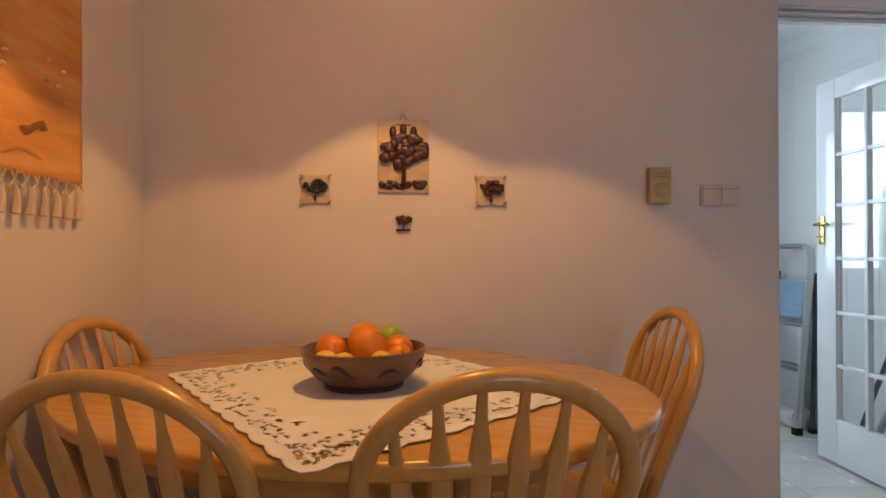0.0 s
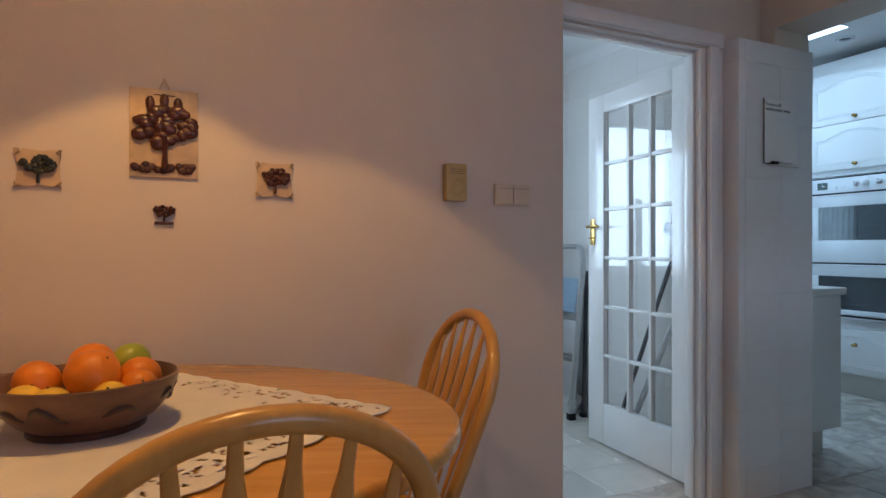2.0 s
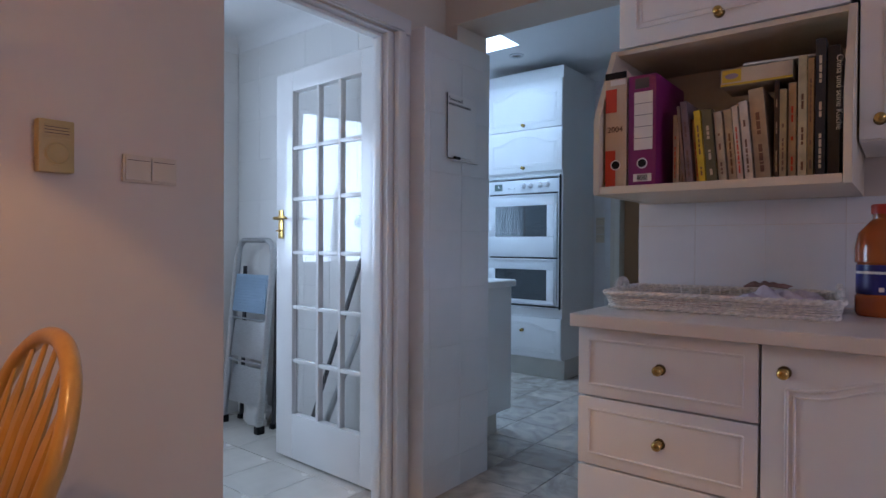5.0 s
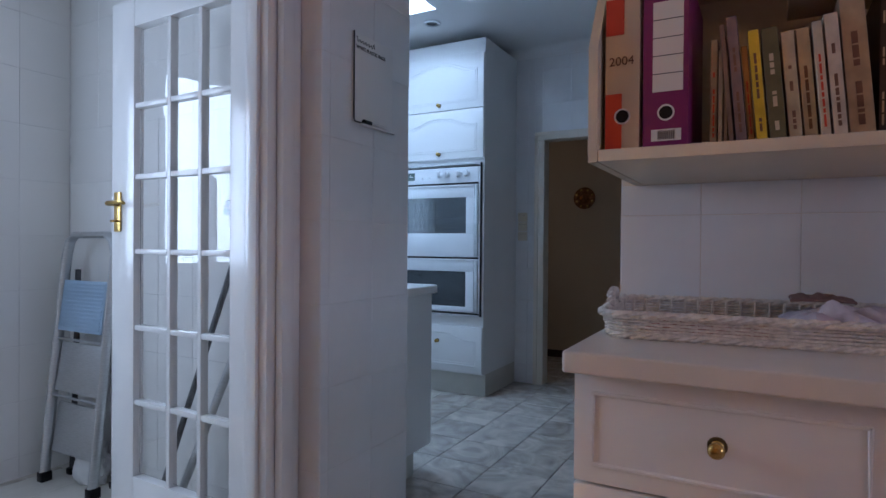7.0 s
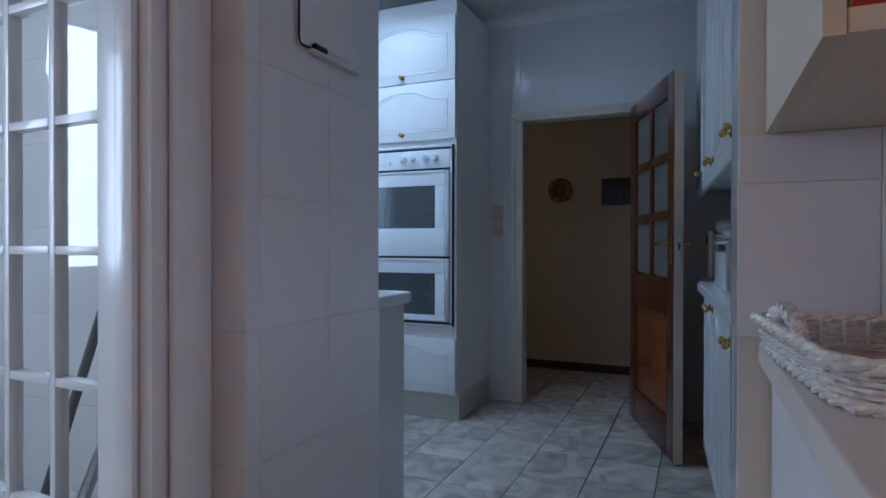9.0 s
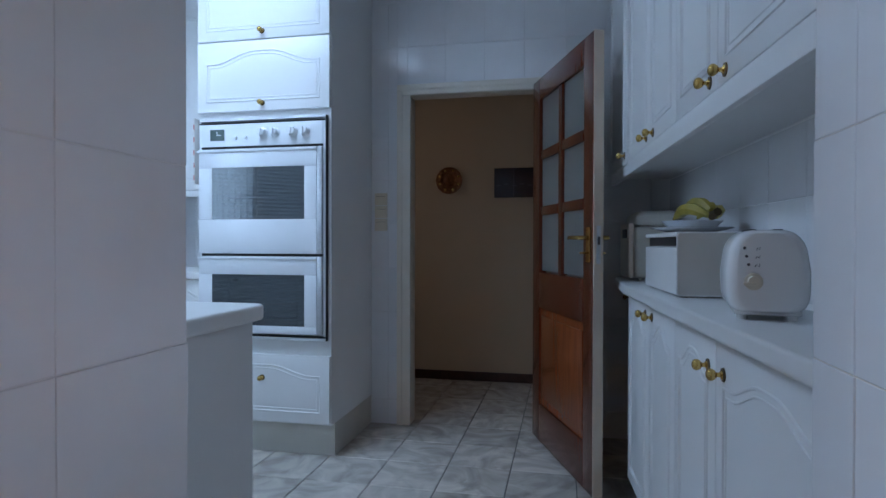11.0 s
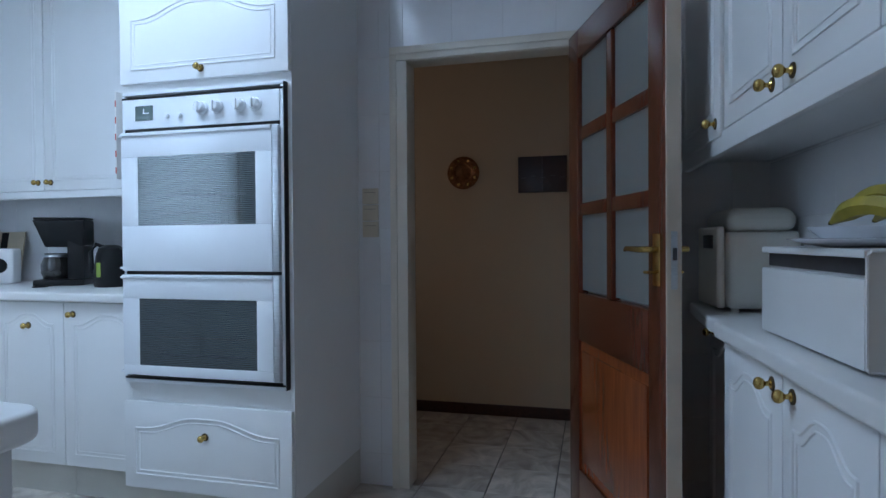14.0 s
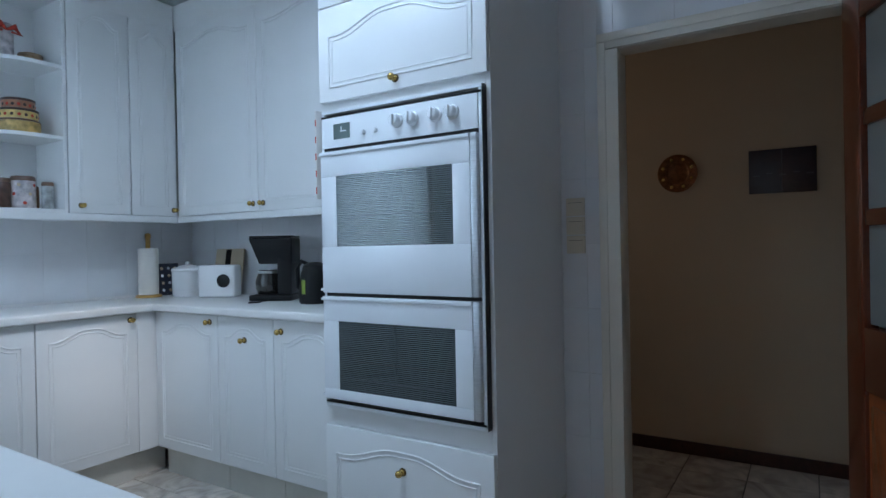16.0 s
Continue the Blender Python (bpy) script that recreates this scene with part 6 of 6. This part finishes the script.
for k, (r_, z, c) in enumerate(((0.085, 1.8582, (0.66, 0.46, 0.16)), (0.072, 1.9102, (0.40, 0.17, 0.10)))):
    t = thing("cake_tin", "round painted cake tin stacked on another", "cake tin", pose(4.945, 5.45, z))
    part("body", lathe([(0, 0), (r_, 0), (r_, 0.038), (0, 0.038)], 28), mat("painted_tin", c, 0.3, var=0.3, scale=25), t)
    part("lid", lathe([(0, 0.0383), (r_ + 0.002, 0.0383), (r_ + 0.002, 0.049), (r_ - 0.003, 0.0515), (0, 0.0515)], 28), M_POTD, t)
    for j in range(9):
        a = radians(190 + 20 * j)
        part("painted_fruit", lathe([(0, 0), (0.008, 0), (0.006, 0.0012), (0, 0.0016)], 8, pose((r_ + 0.0002) * math.cos(a), (r_ + 0.0002) * math.sin(a), 0.018, 0, 90, math.degrees(a))), M_RED if j % 2 else M_POTD, t)

# switches, hall things, ceiling spot, curtains, stripy cloth
for z in (1.149, 1.225, 1.301):
    t = thing("wall_switch", "ivory single switch beside the hall door", "light switch", pose(5.876, 2.940, z, 0, 0, -90), "switch stack")
    part("plate", block(0, -0.009, 0, 0.077, 0, 0.072, 0.003), M_SWITCH, t)
    part("rocker", block(0.008, -0.0125, 0.008, 0.069, -0.0092, 0.064, 0.002), M_SWITCH, t)
    part("rocker_line", block(0.010, -0.0131, 0.052, 0.067, -0.0126, 0.0535), M_POTD, t)
hp = thing("copper_plate", "round embossed copper plate hung on the wall", "wall plate", pose(XH - 0.002, 2.724, 1.572, 0, -90, 0))
part("dish", lathe([(0, 0.004), (0.050, 0.004), (0.058, 0.008), (0.064, 0.014), (0.098, 0.016), (0.106, 0.013), (0.106, 0.010), (0.06, 0.002), (0, 0)], 44), M_COPPER, hp)
for k in range(16):
    a = 2 * math.pi * k / 16
    part("boss", lathe([(0, 0), (0.010, 0), (0.007, 0.003), (0, 0.004)], 10, pose(0.082 * math.cos(a), 0.082 * math.sin(a), 0.0145)), M_BRASS if k % 2 else M_COPPER, hp)
pc = thing("picture", "dark navy picture panel in two halves", "picture", pose(XH - 0.002, 2.368, 1.432, 0, 0, -90))
part("panel", block(0, -0.012, 0, 0.304, 0, 0.228, 0.002), M_NAVY, pc)
part("divider", block(0.149, -0.0135, 0.004, 0.154, -0.0122, 0.224), mat("grey_line", (0.08, 0.08, 0.10), 0.4, var=0.1), pc)
for k in range(5):
    part("printed_mark", block(0.02 + 0.06 * k, -0.0128, 0.09 + 0.01 * (k % 2), 0.05 + 0.06 * k, -0.0121, 0.096 + 0.01 * (k % 2)), bpy.data.materials["grey_line"], pc)
dl = thing("ceiling_spot", "recessed unlit ceiling downlight with metal ring", "downlight", pose(5.02, 3.27, 2.6795))
part("ring", lathe([(0.040, 0), (0.062, 0), (0.062, -0.006), (0.046, -0.010), (0.040, -0.006)], 28), M_ALU, dl)
part("reflector", lathe([(0.0395, -0.001), (0.030, -0.002), (0, -0.0025)], 24), M_GREYM, dl)
for k in range(2):
    t = thing("net_curtain", "white gathered net curtain in the window", "curtain", pose(3.325, 4.42 + 0.48 * k, 1.06), "kitchen curtains")
    bm = fresh()
    nn = 60
    cols_ = [[bm.verts.new((0.018 * math.sin(i * 0.85 + 0.3 * j) * (0.6 + 0.1 * j), 0.47 * i / nn, 1.14 * j / 6)) for j in range(7)] for i in range(nn + 1)]
    for i in range(nn):
        for j in range(6):
            bm.faces.new((cols_[i][j], cols_[i + 1][j], cols_[i + 1][j + 1], cols_[i][j + 1]))
    cu_ = part("drape", bm, M_CURT, t)
    cu_.modifiers.new("thickness", 'SOLIDIFY').thickness = 0.0015
    part("heading", tube([(0.0, 0, 1.145), (0, 0.47, 1.145)], 0.010, 8), M_CURT, t)
sc = thing("striped_cloth", "red and white striped cloth hanging beside the oven", "cloth", pose(5.235, 3.705, 1.38))
part("cloth", block(0, 0, 0, 0.05, 0.006, 0.34, 0.002), M_CLOTH, sc)
for k in range(5):
    part("stripe", block(0.002 + 0.010 * k, 0.0061, 0.002, 0.006 + 0.010 * k, 0.0068, 0.338), M_RED, sc)
    part("stripe", block(-0.0008, 0.0005, 0.02 + 0.065 * k, -0.0001, 0.0055, 0.045 + 0.065 * k), M_RED, sc)


# the whole south run stands a little askew to the other walls
SKEW = pose(5.0, 1.62, 0, 0, 0, 3.8) @ pose(-5.0, -1.62, 0)
SOUTH = {"wall_kitchen_south", "trim_coving_kitchen_south", "trim_pelmet_south", "trim_wall_unit_base", "trim_cornice_block_south", "south_worktop", "toaster", "bread_bin", "dinner_plate", "serving_dish", "banana_bunch", "bread_maker"}
for ob in list(bpy.data.objects):
    if ob.parent is None and (ob.name in SOUTH or ob.name.split(".")[0] in ("base_unit", "wall_unit") and ob.matrix_basis.translation.y < 1.6 and ob.matrix_basis.translation.x > 3.2):
        ob.matrix_basis = SKEW @ ob.matrix_basis


# ---- tiles: wall and floor pieces, last ----
def tile_mesh(name, w, h, th, material, b=0.0009):
    """A tile in x-z, facing -y, its face at y = 0."""
    bm = fresh()
    v = [bm.verts.new(p) for p in ((0, th, 0), (w, th, 0), (w, th, h), (0, th, h), (0, b, 0), (w, b, 0), (w, b, h), (0, b, h), (b, 0, b), (w - b, 0, b), (w - b, 0, h - b), (b, 0, h - b))]
    for f in ((4, 5, 9, 8), (5, 6, 10, 9), (6, 7, 11, 10), (7, 4, 8, 11), (8, 9, 10, 11), (0, 1, 5, 4), (1, 2, 6, 5), (2, 3, 7, 6), (3, 0, 4, 7)):
        bm.faces.new([v[i] for i in f])
    bmesh.ops.recalc_face_normals(bm, faces=bm.faces)
    return mesh_of(name, bm, material, False)


_cache = {}


def lay(owner, m, a0, a1, z0, z1, aorg, zorg, pw, ph, material, th=0.006, gap=0.0012, skip=None):
    """Lays wall tiles over a0..a1 by z0..z1 in the frame m (x along, z up, facing -y), joints on the given grid."""
    i0, i1 = math.floor((a0 - aorg) / pw), math.ceil((a1 - aorg) / pw)
    j0, j1 = math.floor((z0 - zorg) / ph), math.ceil((z1 - zorg) / ph)
    for i in range(i0, i1):
        for j in range(j0, j1):
            xa, xb = max(a0, aorg + i * pw + gap / 2), min(a1, aorg + (i + 1) * pw - gap / 2)
            za, zb = max(z0, zorg + j * ph + gap / 2), min(z1, zorg + (j + 1) * ph - gap / 2)
            if xb - xa < 0.012 or zb - za < 0.012 or (skip and skip(xa, xb, za, zb)):
                continue
            key = (round(xb - xa, 3), round(zb - za, 3), material.name, th)
            if key not in _cache:
                _cache[key] = tile_mesh("tile", key[0], key[1], th, material)
            o = new("tile", _cache[key])
            o.parent = owner
            o.matrix_basis = m @ pose(xa, 0, za, random.uniform(-0.25, 0.25), 0, random.uniform(-0.25, 0.25))


OBJ = bpy.data.objects
PH, PZ = 0.2605, 1.1865
lay(OBJ["pier"], pose(0, 2.377, 0), 2.799, 3.298, 0, 2.066, 2.836, PZ, 0.230, PH, M_TILE)
lay(OBJ["pier"], pose(2.797, 0, 0, 0, 0, -90), -2.466, -2.379, 0, 2.066, -2.60, PZ, 0.230, PH, M_TILE)
lay(OBJ["wall_stub_south"], pose(3.056, 0, 0, 0, 0, -90), -1.534, -0.20, 0.934, 1.279, -1.334 - 0.222, 1.197, 0.222, PH, M_TILE)
lay(OBJ["wall_stub_south"], pose(0, 1.5362, 0, 0, 0, 180), -3.304, -3.058, 0, 2.153, -3.20, 1.197, 0.222, PH, M_TILE)
lay(OBJ["wall_kitchen_east"], pose(5.877, 0, 0, 0, 0, -90), -2.960, -2.804, 0, 2.60, -2.858, 0.148, 0.228, PH, M_TILE)
lay(OBJ["wall_kitchen_east"], pose(5.877, 0, 0, 0, 0, -90), -2.8035, -1.32, 2.011, 2.60, -2.740, 0.148, 0.228, PH, M_TILE)
lay(OBJ["wall_kitchen_east"], pose(5.877, 0, 0, 0, 0, -90), -1.903, -1.32, 0, 2.0155, -2.740, 0.148, 0.228, PH, M_TILE)
lay(OBJ["wall_kitchen_east"], pose(6.010, 0, 0, 0, 0, -90), -5.60, -3.71, 0.917, 1.39, -4.0, 0.148, 0.228, PH, M_TILE)
lay(OBJ["wall_kitchen_north"], pose(0, 5.604, 0), 3.97, 6.0, 0.917, 1.39, 3.97, 0.148, 0.228, PH, M_TILE)
lay(OBJ["wall_kitchen_south"], pose(0, 1.3125, 0, 0, 0, 180), -5.45, -3.32, 0.917, 1.376, -5.45, 0.148, 0.228, PH, M_TILE)
structure("wall_utility_east", block(3.0922, 2.58, 0, 3.0995, 4.25, 2.46), M_GROUT)
lay(OBJ["wall_utility_east"], pose(3.0905, 0, 0, 0, 0, -90), -4.24, -2.60, 0, 2.38, -4.24, 0.10, 0.228, PH, M_UTILE)
lay(OBJ["wall_utility_north"], pose(0, 4.2495, 0), 2.10, 3.088, 0, 2.38, 3.0905, 0.10, 0.228, PH, M_UTILE)


def floor_tiles(x0, x1, y0, y1, xo, yo, p, material, singles, inside):
    """Floor tiles on a grid; those inside the given stretch are pieces, the rest one joined sheet."""
    gap = 0.0045
    rest = fresh()
    me = tile_mesh("floor_tile", p - gap, p - gap, 0.006, material, 0.0015)
    for i in range(math.floor((x0 - xo) / p), math.ceil((x1 - xo) / p)):
        for j in range(math.floor((y0 - yo) / p), math.ceil((y1 - yo) / p)):
            x, y = xo + i * p + gap / 2, yo + j * p + gap / 2
            if not inside(x + p / 2, y + p / 2):
                continue
            if singles(x + p / 2, y + p / 2):
                o = new("floor_tile", me)
                o.parent = OBJ["floor"]
                o.matrix_basis = pose(x, y + p - gap, 0, -90, 0, 0) @ pose(0, 0, 0, random.uniform(-0.1, 0.1), 0, random.uniform(-0.1, 0.1))
            else:
                box(rest, x, y, -0.0065, x + p - gap, y + p - gap, 0)
    o = part("floor_tile_rest", rest, material, OBJ["floor"])
    o["kind"] = "stuff"


floor_tiles(-0.45, 7.15, -1.7, 5.6, 5.003, 2.385, 0.303, M_FLOOR, lambda x, y: (2.3 < x < 5.9 and 1.3 < y < 5.0 and not (x < 3.2 and y > 2.5)) or (5.9 < x < 7.1 and 1.2 < y < 3.4), lambda x, y: not (0.5 < x < 3.12 and 2.58 < y < 4.3))
floor_tiles(0.62, 3.09, 2.60, 4.25, 2.70, 2.66, 0.33, M_UFLOOR, lambda x, y: x > 1.4, lambda x, y: True)
